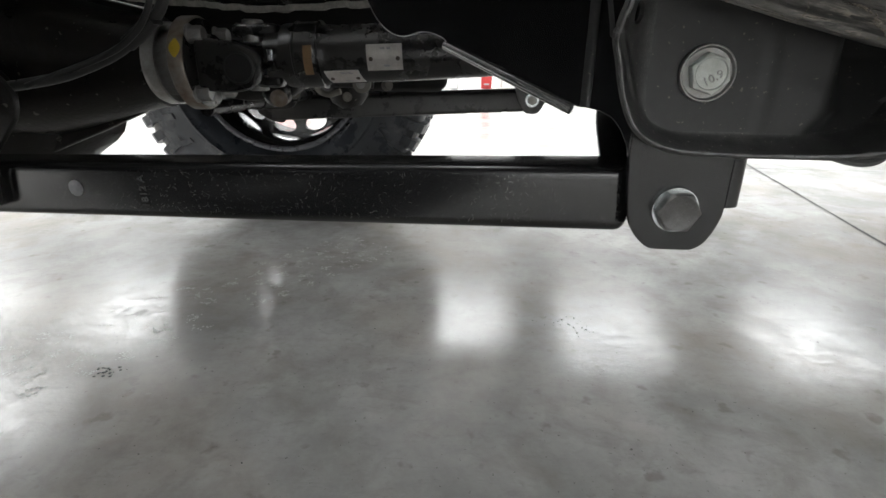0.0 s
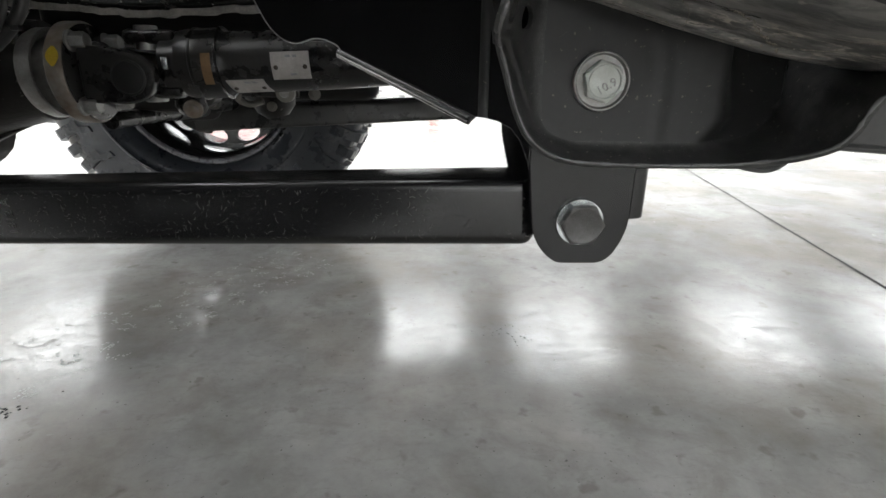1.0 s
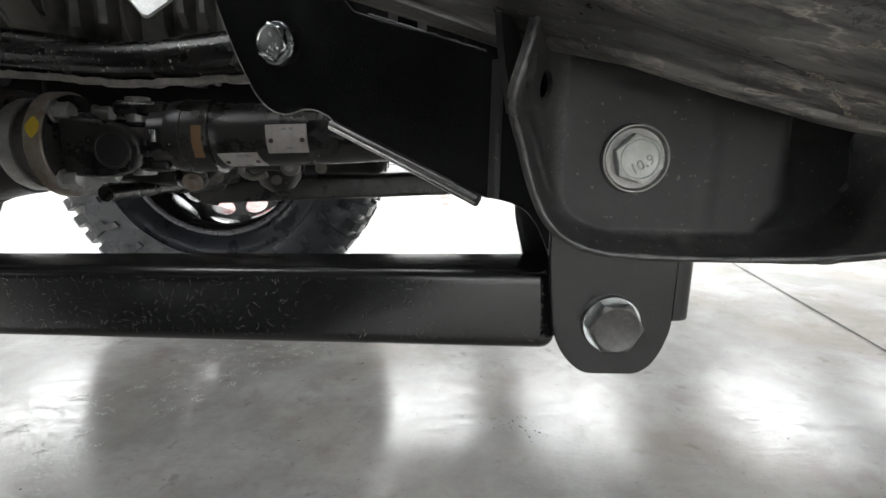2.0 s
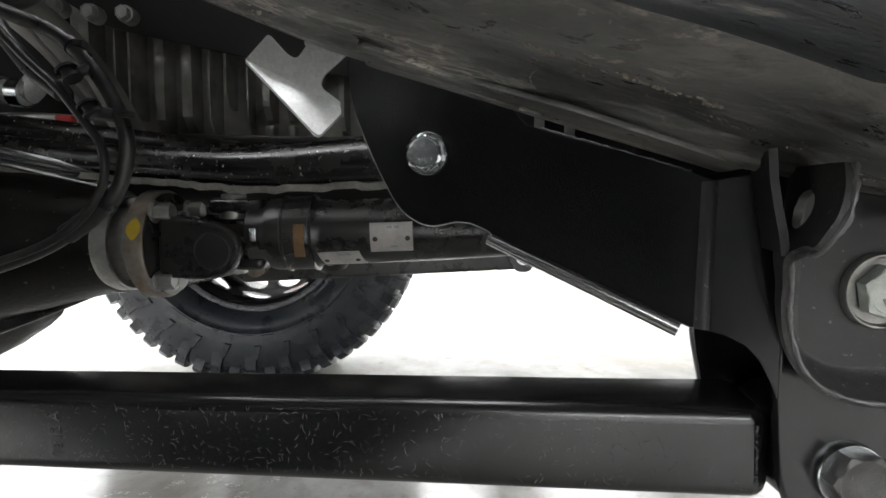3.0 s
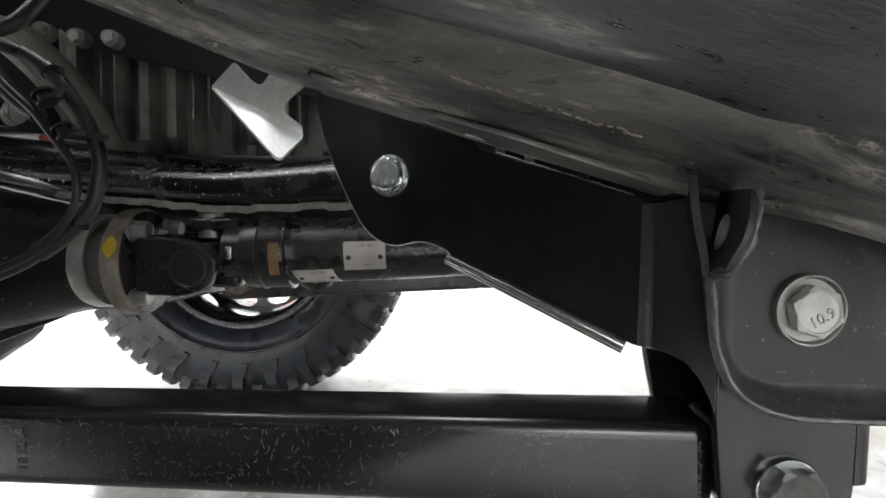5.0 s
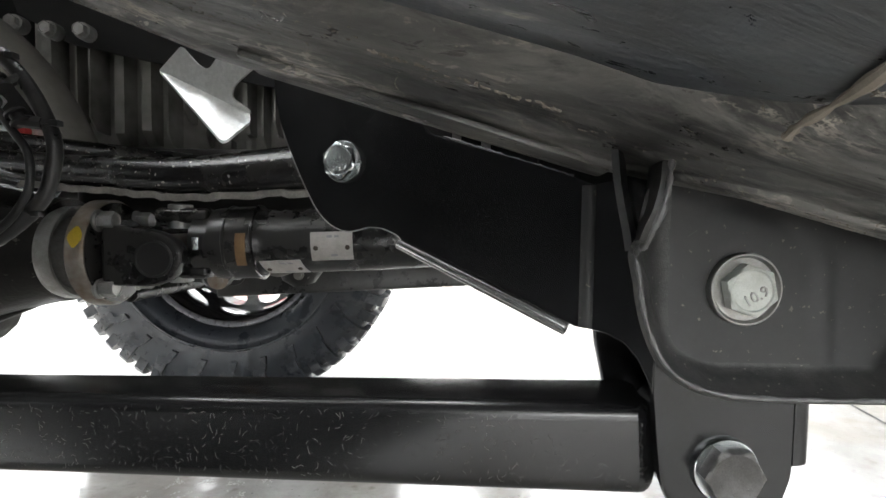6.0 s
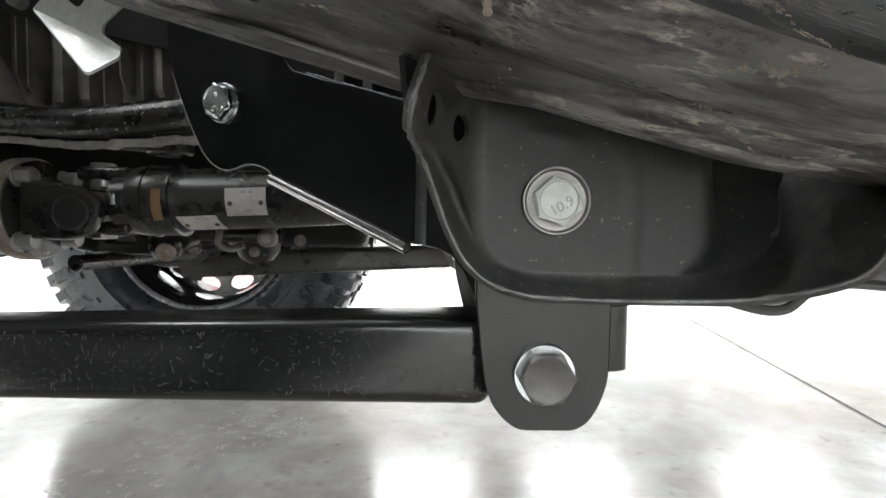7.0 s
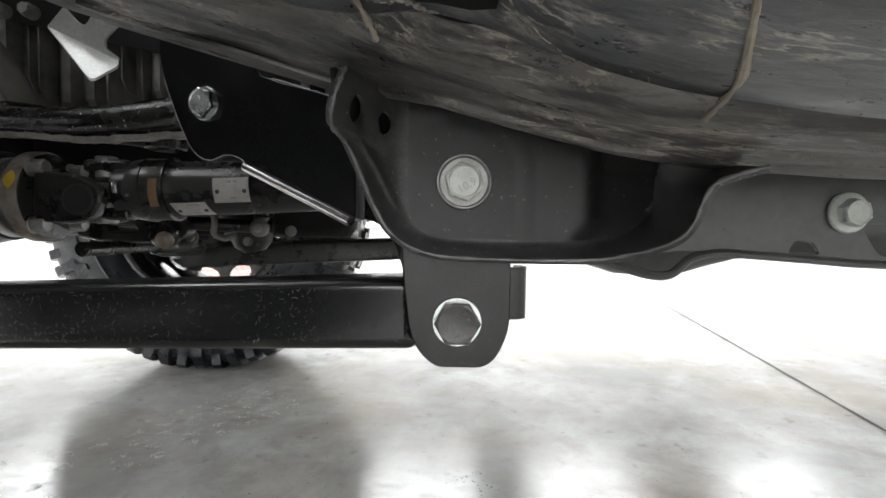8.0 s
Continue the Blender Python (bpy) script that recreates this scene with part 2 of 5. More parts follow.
MOUNT_COAT = material("grey_black_stamping", (0.019, 0.0195, 0.02), 0.47, dirt=(0.03, 0.029, 0.027), amount=0.45, scale=22, speck=(0.26, 0.235, 0.19), specks=0.4, speck_scale=330,
                      bump=0.06, rough_var=0.05, spec=0.42, scratch=(0.13, 0.125, 0.11), scratches=0.5, scratch_scale=50, scratch_share=0.4)
RIM_COAT = material("chipped_grey_stamping", (0.021, 0.0215, 0.022), 0.42, dirt=(0.11, 0.108, 0.102), amount=0.55, scale=95, speck=(0.34, 0.32, 0.28), specks=0.5, speck_scale=420, bump=0.3, rough_var=0.08, spec=0.45)
WORN_EDGE = material("worn_grey_edge", (0.16, 0.16, 0.162), 0.36, 0.3, dirt=(0.04, 0.04, 0.04), amount=0.8, scale=110, bump=0.4)
CROSS_COAT = material("grey_crossmember_paint", (0.06, 0.061, 0.062), 0.36, dirt=(0.1, 0.093, 0.08), amount=0.4, scale=14, bump=0.12)
ZINC = material("bright_zinc", (0.66, 0.7, 0.71), 0.22, 1.0, dirt=(0.4, 0.4, 0.38), amount=0.4, scale=120, bump=0.04, rough_var=0.06)
DULL_STEEL = material("dull_phosphate_steel", (0.34, 0.34, 0.33), 0.42, 0.75, dirt=(0.16, 0.14, 0.11), amount=0.5, scale=130, bump=0.25)
# pale metal imitates the bright floor mirrored in the black hem
HEM_SHEEN = material("pale_sheen_hem", (0.55, 0.55, 0.55), 0.2, 0.85, dirt=(0.06, 0.06, 0.06), amount=0.4, scale=60, bump=0.03, rough_var=0.06)
# pale base puts the white streak of a glossy black rod into its colour
LINK_STEEL = material("pale_glint_steel", (0.6, 0.61, 0.63), 0.13, 0.95, dirt=(0.05, 0.05, 0.05), amount=0.5, scale=50, bump=0.03, rough_var=0.05)
GREY_BOLT = material("grey_flake_coating", (0.5, 0.53, 0.5), 0.42, 0.25, dirt=(0.2, 0.18, 0.14), amount=0.4, scale=150, bump=0.2)
DARK_BOLT = material("dark_plated_hex", (0.06, 0.058, 0.056), 0.42, 0.4, dirt=(0.15, 0.15, 0.148), amount=0.5, scale=140, bump=0.2)
IRON = material("black_cast_iron", (0.006, 0.0059, 0.0057), 0.36, spec=0.35, dirt=(0.024, 0.02, 0.016), amount=0.6, scale=26, bump=0.6,
                speck=(0.3, 0.28, 0.26), specks=0.4, speck_scale=120)
RUSTY = material("machined_iron_light_rust", (0.3, 0.28, 0.25), 0.45, 0.5, dirt=(0.14, 0.07, 0.03), amount=0.85, scale=60, bump=0.4)
SHAFT = material("dusty_black_tube", (0.012, 0.012, 0.0125), 0.26, dirt=(0.04, 0.037, 0.032), amount=0.5, scale=18, bump=0.06)
OCHRE = material("rust_ochre_primer", (0.2, 0.12, 0.055), 0.7, scale=60)
TUBE_COAT = material("glossy_black_tube", (0.006, 0.006, 0.0065), 0.26, dirt=(0.035, 0.032, 0.028), amount=0.6, scale=40, speck_at=0.67,
                     speck=(0.55, 0.52, 0.47), specks=0.75, speck_scale=290, bump=0.06, rough_var=0.06)
FLANGE_DIRT = material("dusty_flange_edge", (0.14, 0.133, 0.122), 0.7, dirt=(0.36, 0.34, 0.31), amount=0.8, scale=60, bump=0.6)
RUBBER = material("tyre_rubber", (0.016, 0.019, 0.024), 0.3, dirt=(0.034, 0.04, 0.048), amount=0.6, scale=14, bump=0.25)
HOSE = material("black_hose_rubber", (0.01, 0.01, 0.01), 0.36, dirt=(0.05, 0.047, 0.043), amount=0.5, scale=90, bump=0.25)
PLASTIC = material("black_nylon", (0.012, 0.012, 0.012), 0.4, scale=60)
PALE = material("pale_galvanised_sheet", (0.82, 0.84, 0.83), 0.42, 0.55, dirt=(0.6, 0.6, 0.58), amount=0.4, scale=60, bump=0.1)
TAG = material("engraved_tag", (0.5, 0.48, 0.46), 0.45, 0.2, dirt=(0.3, 0.27, 0.24), amount=0.6, scale=90, bump=0.1)
RIVET = material("dark_rivet", (0.06, 0.045, 0.035), 0.6, 0.3, scale=90)
INK = material("pale_ink", (0.09, 0.09, 0.088), 0.6, scale=90, grain=0.4)
DUSTY_ARM = material("dusty_black_arm", (0.018, 0.018, 0.018), 0.32, dirt=(0.05, 0.048, 0.043), amount=0.7, scale=20, bump=0.15)
YELLOW = material("yellow_paint_mark", (0.62, 0.43, 0.03), 0.55, dirt=(0.4, 0.28, 0.05), amount=0.5, scale=120)
CAST_ALLOY = material("dirty_cast_alloy", (0.26, 0.255, 0.235), 0.5, 0.2, dirt=(0.03, 0.027, 0.022), amount=0.95, scale=22, bump=0.5)
SHEET = material("dirty_grey_sheet", (0.2, 0.192, 0.175), 0.5, 0.1, dirt=(0.09, 0.08, 0.06), amount=0.7, scale=22, bump=0.2)
MUD = material("dried_tan_mud", (0.2, 0.18, 0.15), 0.85, dirt=(0.34, 0.32, 0.28), amount=0.8, scale=90, bump=0.4)
BEAD = material("tan_sealer", (0.33, 0.29, 0.24), 0.8, dirt=(0.2, 0.17, 0.13), amount=0.7, scale=70, bump=0.6)
# underbody black, kept extra dark because it also stands for shaded gaps
BELLY = material("black_underbody_and_shade", (0.006, 0.006, 0.006), 0.7, spec=0.25, dirt=(0.016, 0.015, 0.013), amount=0.5, scale=8, bump=0.4)
RIM_BLACK = material("gloss_black_wheel", (0.012, 0.012, 0.013), 0.16, 0.0, scale=30, bump=0)
RIM_ALLOY = material("machined_wheel_lip", (0.06, 0.06, 0.065), 0.3, 0.5, scale=60, bump=0.05)
RED = material("red_enamel", (0.42, 0.03, 0.03), 0.35, scale=20, bump=0)
BLUE = material("blue_plastic", (0.03, 0.09, 0.5), 0.4, scale=20, bump=0)
WHITE = material("white_enamel", (0.75, 0.75, 0.73), 0.4, scale=20, bump=0)
GREY = material("grey_enamel", (0.3, 0.3, 0.31), 0.45, scale=20, bump=0)
LENS_RED = material("red_plastic_clip", (0.6, 0.05, 0.05), 0.4, scale=50, bump=0)


# ---- shape helpers ----
def part(name, bm, mat, parent=None, label="", smooth=40):
    """Links a bmesh as one mesh object; under a thing or a part where parent is given."""
    bmesh.ops.recalc_face_normals(bm, faces=bm.faces)
    layer = bm.faces.layers.int.get("flat")
    flat = [bool(layer and f[layer]) for f in bm.faces]
    me = bpy.data.meshes.new(name)
    bm.to_mesh(me)
    bm.free()
    me.materials.append(mat)
    if smooth:
        me.set_sharp_from_angle(angle=radians(smooth))
        me.polygons.foreach_set("use_smooth", [not f for f in flat])
    ob = new(name, me)
    if parent is not None:
        ob.parent = parent
    if label:
        ob["label"] = label
    return ob


def thing(name, label, category, group="", kind="", at=(0, 0, 0)):
    e = new(name)
    e.location = at
    e.empty_display_size = 0.02
    return tagged(e, label, category, group, kind)


def add_box(bm, lo, hi, m=None):
    c = [Vector((x, y, z)) for x in (lo[0], hi[0]) for y in (lo[1], hi[1]) for z in (lo[2], hi[2])]
    v = [bm.verts.new(m @ p if m else p) for p in c]
    for f in ((0, 1, 3, 2), (4, 6, 7, 5), (0, 4, 5, 1), (2, 3, 7, 6), (0, 2, 6, 4), (1, 5, 7, 3)):
        bm.faces.new([v[i] for i in f])
    return v


def box(lo, hi, bevel=0.0, seg=2, m=None):
    bm = bmesh.new()
    add_box(bm, lo, hi, m)
    if bevel:
        bmesh.ops.bevel(bm, geom=bm.edges[:], offset=bevel, segments=seg, profile=0.5, affect="EDGES")
    return bm


def rings(bm, loops, closed=True, caps=True):
    """Skins a row of rings of points."""
    rows = [[bm.verts.new(p) for p in loop] for loop in loops]
    n = len(rows[0])
    for a, b in zip(rows, rows[1:]):
        for i in range(n if closed else n - 1):
            j = (i + 1) % n
            bm.faces.new((a[i], a[j], b[j], b[i]))
    if caps and closed:
        bm.faces.new(rows[0])
        bm.faces.new(rows[-1][::-1])
    return rows


def basis(axis):
    a = Vector(axis).normalized()
    s = a.cross(Vector((0, 0, 1)))
    if s.length < 1e-4:
        s = a.cross(Vector((0, 1, 0)))
    s.normalize()
    return a, s, a.cross(s).normalized()


def add_lathe(bm, origin, axis, profile, seg=32, caps=True):
    """profile: rows of (distance along the axis, radius)."""
    a, s, u = basis(axis)
    o = Vector(origin)
    rings(bm, [[o + a * d + (s * math.cos(2 * math.pi * k / seg) + u * math.sin(2 * math.pi * k / seg)) * max(r, 1e-5)
                for k in range(seg)] for d, r in profile], True, caps)


def lathe(origin, axis, profile, seg=32, caps=True):
    bm = bmesh.new()
    add_lathe(bm, origin, axis, profile, seg, caps)
    return bm


def smooth_path(points, steps=8):
    """Catmull-Rom through the points."""
    p = [Vector(q) for q in points]
    p = [p[0] * 2 - p[1]] + p + [p[-1] * 2 - p[-2]]
    out = []
    for i in range(1, len(p) - 2):
        for k in range(steps):
            t = k / steps
            a, b, c, d = p[i - 1:i + 3]
            out.append(0.5 * (2 * b + (c - a) * t + (2 * a - 5 * b + 4 * c - d) * t * t + (3 * b - a - 3 * c + d) * t ** 3))
    return out + [p[-2]]


def tube(points, r, seg=12, steps=8, taper=None, rib=0.0):
    bm = bmesh.new()
    path = smooth_path(points, steps) if steps > 1 else [Vector(q) for q in points]
    loops, up = [], None
    for i, q in enumerate(path):
        d = (path[min(i + 1, len(path) - 1)] - path[max(i - 1, 0)]).normalized()
        if up is None:
            up = basis(d)[1]
        up = (up - d * up.dot(d)).normalized()
        side = d.cross(up)
        rr = r * (taper(i / (len(path) - 1)) if taper else 1) * (1 + (rib if i % 2 else 0))
        loops.append([q + (up * math.cos(2 * math.pi * k / seg) + side * math.sin(2 * math.pi * k / seg)) * rr for k in range(seg)])
    rings(bm, loops)
    return bm


def rounded(outline, r, seg=5):
    """Rounds the corners of an outline; r: one radius, or one for each corner."""
    out, n = [], len(outline)
    for i in range(n):
        p, a, b = Vector(outline[i]), Vector(outline[i - 1]), Vector(outline[(i + 1) % n])
        rr = r[i] if isinstance(r, (list, tuple)) else r
        da, db = (a - p), (b - p)
        rr = min(rr, da.length * 0.45, db.length * 0.45)
        if rr < 1e-6:
            out.append(p)
            continue
        s, e = p + da.normalized() * rr, p + db.normalized() * rr
        for k in range(seg + 1):
            t = k / seg
            out.append(s * (1 - t) ** 2 + p * 2 * t * (1 - t) + e * t * t)
    return [tuple(q) for q in out]


def ellipse(cx, cy, rx, ry, seg=20, turn=0.0):
    c, s = math.cos(turn), math.sin(turn)
    return [(cx + rx * math.cos(2 * math.pi * k / seg) * c - ry * math.sin(2 * math.pi * k / seg) * s,
             cy + rx * math.cos(2 * math.pi * k / seg) * s + ry * math.sin(2 * math.pi * k / seg) * c) for k in range(seg)]


def plate(outline, thick, m, holes=(), bevel=0.0, seg=2):
    """A plate in the plane of m's x and z, thick along m's y, with holes cut right through."""
    bm = bmesh.new()
    for loop in (outline, *holes):
        v = [bm.verts.new((p[0], 0, p[1])) for p in loop]
        for i in range(len(v)):
            bm.edges.new((v[i], v[(i + 1) % len(v)]))
    if holes:
        bmesh.ops.triangle_fill(bm, use_beauty=True, edges=bm.edges[:])
    else:
        bm.verts.ensure_lookup_table()
        bm.faces.new(bm.verts[:])
    front = bm.faces[:]
    rim = [e for e in bm.edges if e.is_boundary]
    ext = bmesh.ops.extrude_face_region(bm, geom=front)
    bmesh.ops.translate(bm, verts=[g for g in ext["geom"] if isinstance(g, bmesh.types.BMVert)], vec=(0, thick, 0))
    bmesh.ops.recalc_face_normals(bm, faces=bm.faces)
    if bevel:
        sharp = [e for e in bm.edges if len(e.link_faces) == 2 and e.calc_face_angle(0) > 1.2]
        bmesh.ops.bevel(bm, geom=sharp, offset=bevel, segments=seg, profile=0.5, affect="EDGES")
    bm.normal_update()
    layer = bm.faces.layers.int.new("flat")
    for f in bm.faces:
        f[layer] = int(abs(f.normal.y) > 0.95)
    bmesh.ops.transform(bm, matrix=m, verts=bm.verts)
    return bm


def local(origin, xdir, zdir=(0, 0, 1)):
    """A frame whose x runs along xdir, z along zdir, and y to the back."""
    x, z = Vector(xdir).normalized(), Vector(zdir).normalized()
    y = z.cross(x).normalized()
    z = x.cross(y)
    return Matrix.Translation(origin) @ Matrix((x, y, z)).transposed().to_4x4()


def letters(text, size, m, depth, mat, parent, name="marking", label=""):
    """Raised writing in the built-in font, in the plane of m's x and z, centred, raised towards minus y."""
    cu = bpy.data.curves.new("writing", "FONT")
    cu.body, cu.size, cu.extrude = text, size, depth
    cu.align_x, cu.align_y, cu.resolution_u = "CENTER", "CENTER", 2
    ob = new("writing", cu)
    bpy.context.view_layer.update()
    me = bpy.data.meshes.new_from_object(ob.evaluated_get(bpy.context.evaluated_depsgraph_get()))
    bpy.data.objects.remove(ob)
    bpy.data.curves.remove(cu)
    me.transform(m @ Matrix.Rotation(radians(90), 4, "X"))
    me.materials.clear()
    me.materials.append(mat)
    me.name = name
    out = new(name, me)
    out.parent = parent
    if label:
        out["label"] = label
    return out


def hex_head(origin, axis, flats, height, turn=0.0, chamfer=0.12):
    """A hexagon head with a chamfered crown and a slight dish, standing on origin along axis."""
    a, s, u = basis(axis)
    o = Vector(origin)
    bm = bmesh.new()
    rc = flats / math.sqrt(3)

    def hexa(d, f, sharp=True):
        out = []
        for k in range(36):
            th = 2 * math.pi * k / 36
            seg = (th + math.pi / 6) % (math.pi / 3) - math.pi / 6
            rr = (flats / 2) / math.cos(seg) if sharp else flats / 2
            out.append(o + a * d + (s * math.cos(th + turn) + u * math.sin(th + turn)) * min(rr, rc) * f)
        return out

    rings(bm, [hexa(0, 1), hexa(height * (1 - chamfer), 1), hexa(height, 0.96, False), hexa(height, 0.9, False),
               hexa(height - 0.0006, 0.84, False), hexa(height - 0.0006, 0.05, False)])
    return bm


def shell(bm, back):
    """Gives a sheet thickness: a second skin, back metres behind it along its normals, and walls round its borders."""
    bm.normal_update()
    border = [e for e in bm.edges if e.is_boundary]
    faces = bm.faces[:]
    twin = {}
    side = -1 if sum(f.normal.y * f.calc_area() for f in faces) > 0 else 1
    for v in bm.verts[:]:
        twin[v] = bm.verts.new(v.co - v.normal * side * back)
    for e in border:
        a, b = e.verts
        bm.faces.new((a, b, twin[b], twin[a]))
    for f in faces:
        bm.faces.new([twin[v] for v in reversed(f.verts)])
    return bm

# ---- the hall ----
def build_hall():
    bm = bmesh.new()
    add_box(bm, (-14, -12, -0.2), (16, 14, 0.0))
    floor = part("floor", bm, CONCRETE, smooth=0)
    tagged(floor, "glossy sealed grey concrete shop floor with stains and scuffs", "floor", kind="structure")
    # saw-cut joints, filled a little proud
    for k, (a, b) in enumerate((((1.398, 2.02), (0.83, -1.5)), ((1.398, 2.02), (2.6, 9.4)), ((1.36, 2.02), (12.0, 1.9)))):
        p, q = Vector((*a, 0)), Vector((*b, 0))
        d = (q - p).normalized()
        n = Vector((-d.y, d.x, 0))
        bm = bmesh.new()
        rng = random.Random(k)
        steps = int((q - p).length / 0.05)
        left, right = [], []
        for i in range(steps + 1):
            c = p + (q - p) * (i / steps) + n * rng.uniform(-0.0006, 0.0006)
            w = 0.0036 + rng.uniform(-0.0004, 0.0012) * (1 + 2 * (rng.random() > 0.95))
            left.append(bm.verts.new(c + n * w + Vector((0, 0, 0.0012))))
            right.append(bm.verts.new(c - n * w + Vector((0, 0, 0.0012))))
        for i in range(steps):
            bm.faces.new((left[i], right[i], right[i + 1], left[i + 1]))
        joint = part("floor_joint", bm, JOINT, floor, "dark saw-cut joint in the concrete", smooth=0)
    for name, lo, hi in (("wall_north", (-14, 13.8, 0), (16, 14, 5.2)), ("wall_south", (-14, -12, 0), (16, -11.8, 5.2)),
                         ("wall_west", (-14, -11.8, 0), (-13.8, 13.8, 5.2)), ("wall_east", (15.8, -11.8, 0), (16, 13.8, 5.2))):
        tagged(part(name, box(lo, hi), WALL, smooth=0), "plain white painted workshop wall", "wall", kind="structure")
    tagged(part("ceiling", box((-14, -12, 5.2), (16, 14, 5.4)), CEILING, smooth=0), "pale grey workshop ceiling deck", "ceiling", kind="structure")


def build_ceiling_light(at):
    lamp = thing("ceiling_light", "long white high-bay LED ceiling light, switched on", "ceiling light", "ceiling lights", at=at)
    part("housing", box((-1.08, -1.43, -0.06), (1.08, 1.43, 0.0), 0.01), HOUSING, lamp)
    part("diffuser", box((-1.05, -1.4, -0.075), (1.05, 1.4, -0.0605), 0.004), LED, lamp, "glowing white diffuser")
    return lamp


build_hall()
first_lamp = build_ceiling_light((0.0, 9.6, 5.2))
for gx in (-11.4, -7.6, -3.9, 0.0, 3.2, 7.4, 11.2):
    for gy in (9.6, 5.6, 1.6, -2.4, -6.4, -10.2):
        if (gx, gy) != (0.0, 9.6) and not (gx > -2 and gy == -2.4) and (gx, gy) not in ((0.0, -6.4), (3.2, 1.6)):
            copy_thing(first_lamp, Matrix.Translation((gx, gy, 5.2)))


# ---- far side of the hall ----
def cabinet(name, lo, hi, mat, drawers, label, category):
    c = thing(name, label, category, at=(lo[0], lo[1], 0))
    w, d, h = hi[0] - lo[0], hi[1] - lo[1], hi[2]
    part("body", box((0, 0, 0.05), (w, d, h), 0.008), mat, c)
    for k in range(4):
        part("foot", box((0.02 + (w - 0.1) * (k % 2), 0.02 + (d - 0.1) * (k // 2), 0), (0.08 + (w - 0.1) * (k % 2), 0.08 + (d - 0.1) * (k // 2), 0.052)), GREY, c)
    for k in range(drawers):
        z0 = 0.07 + (h - 0.1) * k / drawers
        dr = part("drawer", box((0.02, -0.014, z0), (w - 0.02, 0.002, z0 + (h - 0.1) / drawers - 0.012), 0.004), mat, c)
        part("handle", box((w * 0.25, -0.03, z0 + 0.03), (w * 0.75, -0.012, z0 + 0.05), 0.004), GREY, dr)
    return c


def bin_box(at, w, d, h, mat, label):
    c = thing("storage_bin", label, "storage bin", "storage bins", at=at)
    bm = bmesh.new()
    rings(bm, [[(-w / 2 * k, -d / 2 * k, z), (w / 2 * k, -d / 2 * k, z), (w / 2 * k, d / 2 * k, z), (-w / 2 * k, d / 2 * k, z)]
               for k, z in ((0.9, 0.0), (1.0, h), (1.04, h), (0.98, h), (0.87, 0.01))])
    part("body", bm, mat, c)
    part("label_card", box((-0.08, -d / 2 * 1.0 - 0.012, h * 0.45), (0.08, -d / 2 * 0.93, h * 0.8)), WHITE, c, "blank white card")
    return c


cabinet("tool_cabinet", (-1.3, 6.9), (-0.1, 7.4, 0.95), WHITE, 4, "white steel tool cabinet with drawers against the far side", "cabinet")
cabinet("tool_cabinet", (0.22, 6.9), (0.36, 7.2, 0.6), RED, 3, "narrow red steel tool cabinet on the shop floor", "cabinet")
cabinet("tool_cabinet", (0.5, 7.0), (1.7, 7.5, 0.9), WHITE, 4, "long white steel bench cabinet with drawers", "cabinet")
cabinet("tool_cabinet", (-3.2, 6.6), (-2.2, 7.1, 0.9), RED, 5, "red steel roller tool cabinet with five drawers", "cabinet")
bin_box((5.72, 7.0, 0), 0.46, 0.4, 0.14, BLUE, "low blue plastic storage bin on the floor")
bin_box((6.42, 7.0, 0), 0.5, 0.4, 0.14, BLUE, "low blue plastic storage bin on the floor")
bin_box((7.1, 7.1, 0), 0.5, 0.4, 0.14, BLUE, "low blue plastic storage bin on the floor")


# ---- body and frame ----
def build_body():
    """The underside of the pickup's body: floor pan and sills."""
    v = thing("vehicle_body", "black coated underside of a lifted pickup body", "vehicle body")
    part("floor_pan", box((0.1, -0.46, 0.84), (3.4, 1.36, 0.9), 0.01), BELLY, v)
    part("engine", box((-1.1, 0.17, 0.84), (0.09, 1.0, 1.05), 0.03), BELLY, v)
    # unseen; stops short at x -0.4 to let in light from above
    part("inner_fender", box((-1.1, -0.46, 0.84), (-0.4, 0.165, 0.9), 0.01), BELLY, v)
    part("inner_fender", box((-1.1, 1.005, 0.84), (0.09, 1.36, 0.9), 0.01), BELLY, v)
    for y in (-0.52, 1.32):
        part("sill", box((0.12, y, 0.77), (3.2, y + 0.1, 1.0), 0.02, 3), BELLY, v)
        part("fender", box((-1.3, y + (0.0 if y < 0 else 0.04), 0.95), (0.14, y + 0.06 + (0 if y < 0 else 0.04), 1.2), 0.015), BELLY, v)
    part("cab", box((0.1, -0.5, 0.85), (3.4, 1.42, 1.8), 0.05), BELLY, v)
    # unseen boxes added to block light from ahead; lower edges set by lamp angle
    part("front_light_block", box((-1.4, -0.5, 0.40), (-1.3, 0.45, 1.2), 0.03), BELLY, v)
    part("front_light_block", box((-1.4, 0.452, 0.58), (-1.3, 0.8, 1.2), 0.03), BELLY, v)


build_body()

RAIL_LINE = ((-1.3, 0.80), (-0.5, 0.735), (-0.073, 0.583), (0.028, 0.545), (0.104, 0.525), (0.16, 0.5105), (0.198, 0.499), (0.292, 0.4735),
             (0.343, 0.461), (0.394, 0.4535), (0.48, 0.449), (0.62, 0.448), (1.2, 0.448), (3.2, 0.448))


def rail_z(x):
    for (x0, z0), (x1, z1) in zip(RAIL_LINE, RAIL_LINE[1:]):
        if x <= x1:
            return z0 + (z1 - z0) * (x - x0) / (x1 - x0)
    return RAIL_LINE[-1][1]


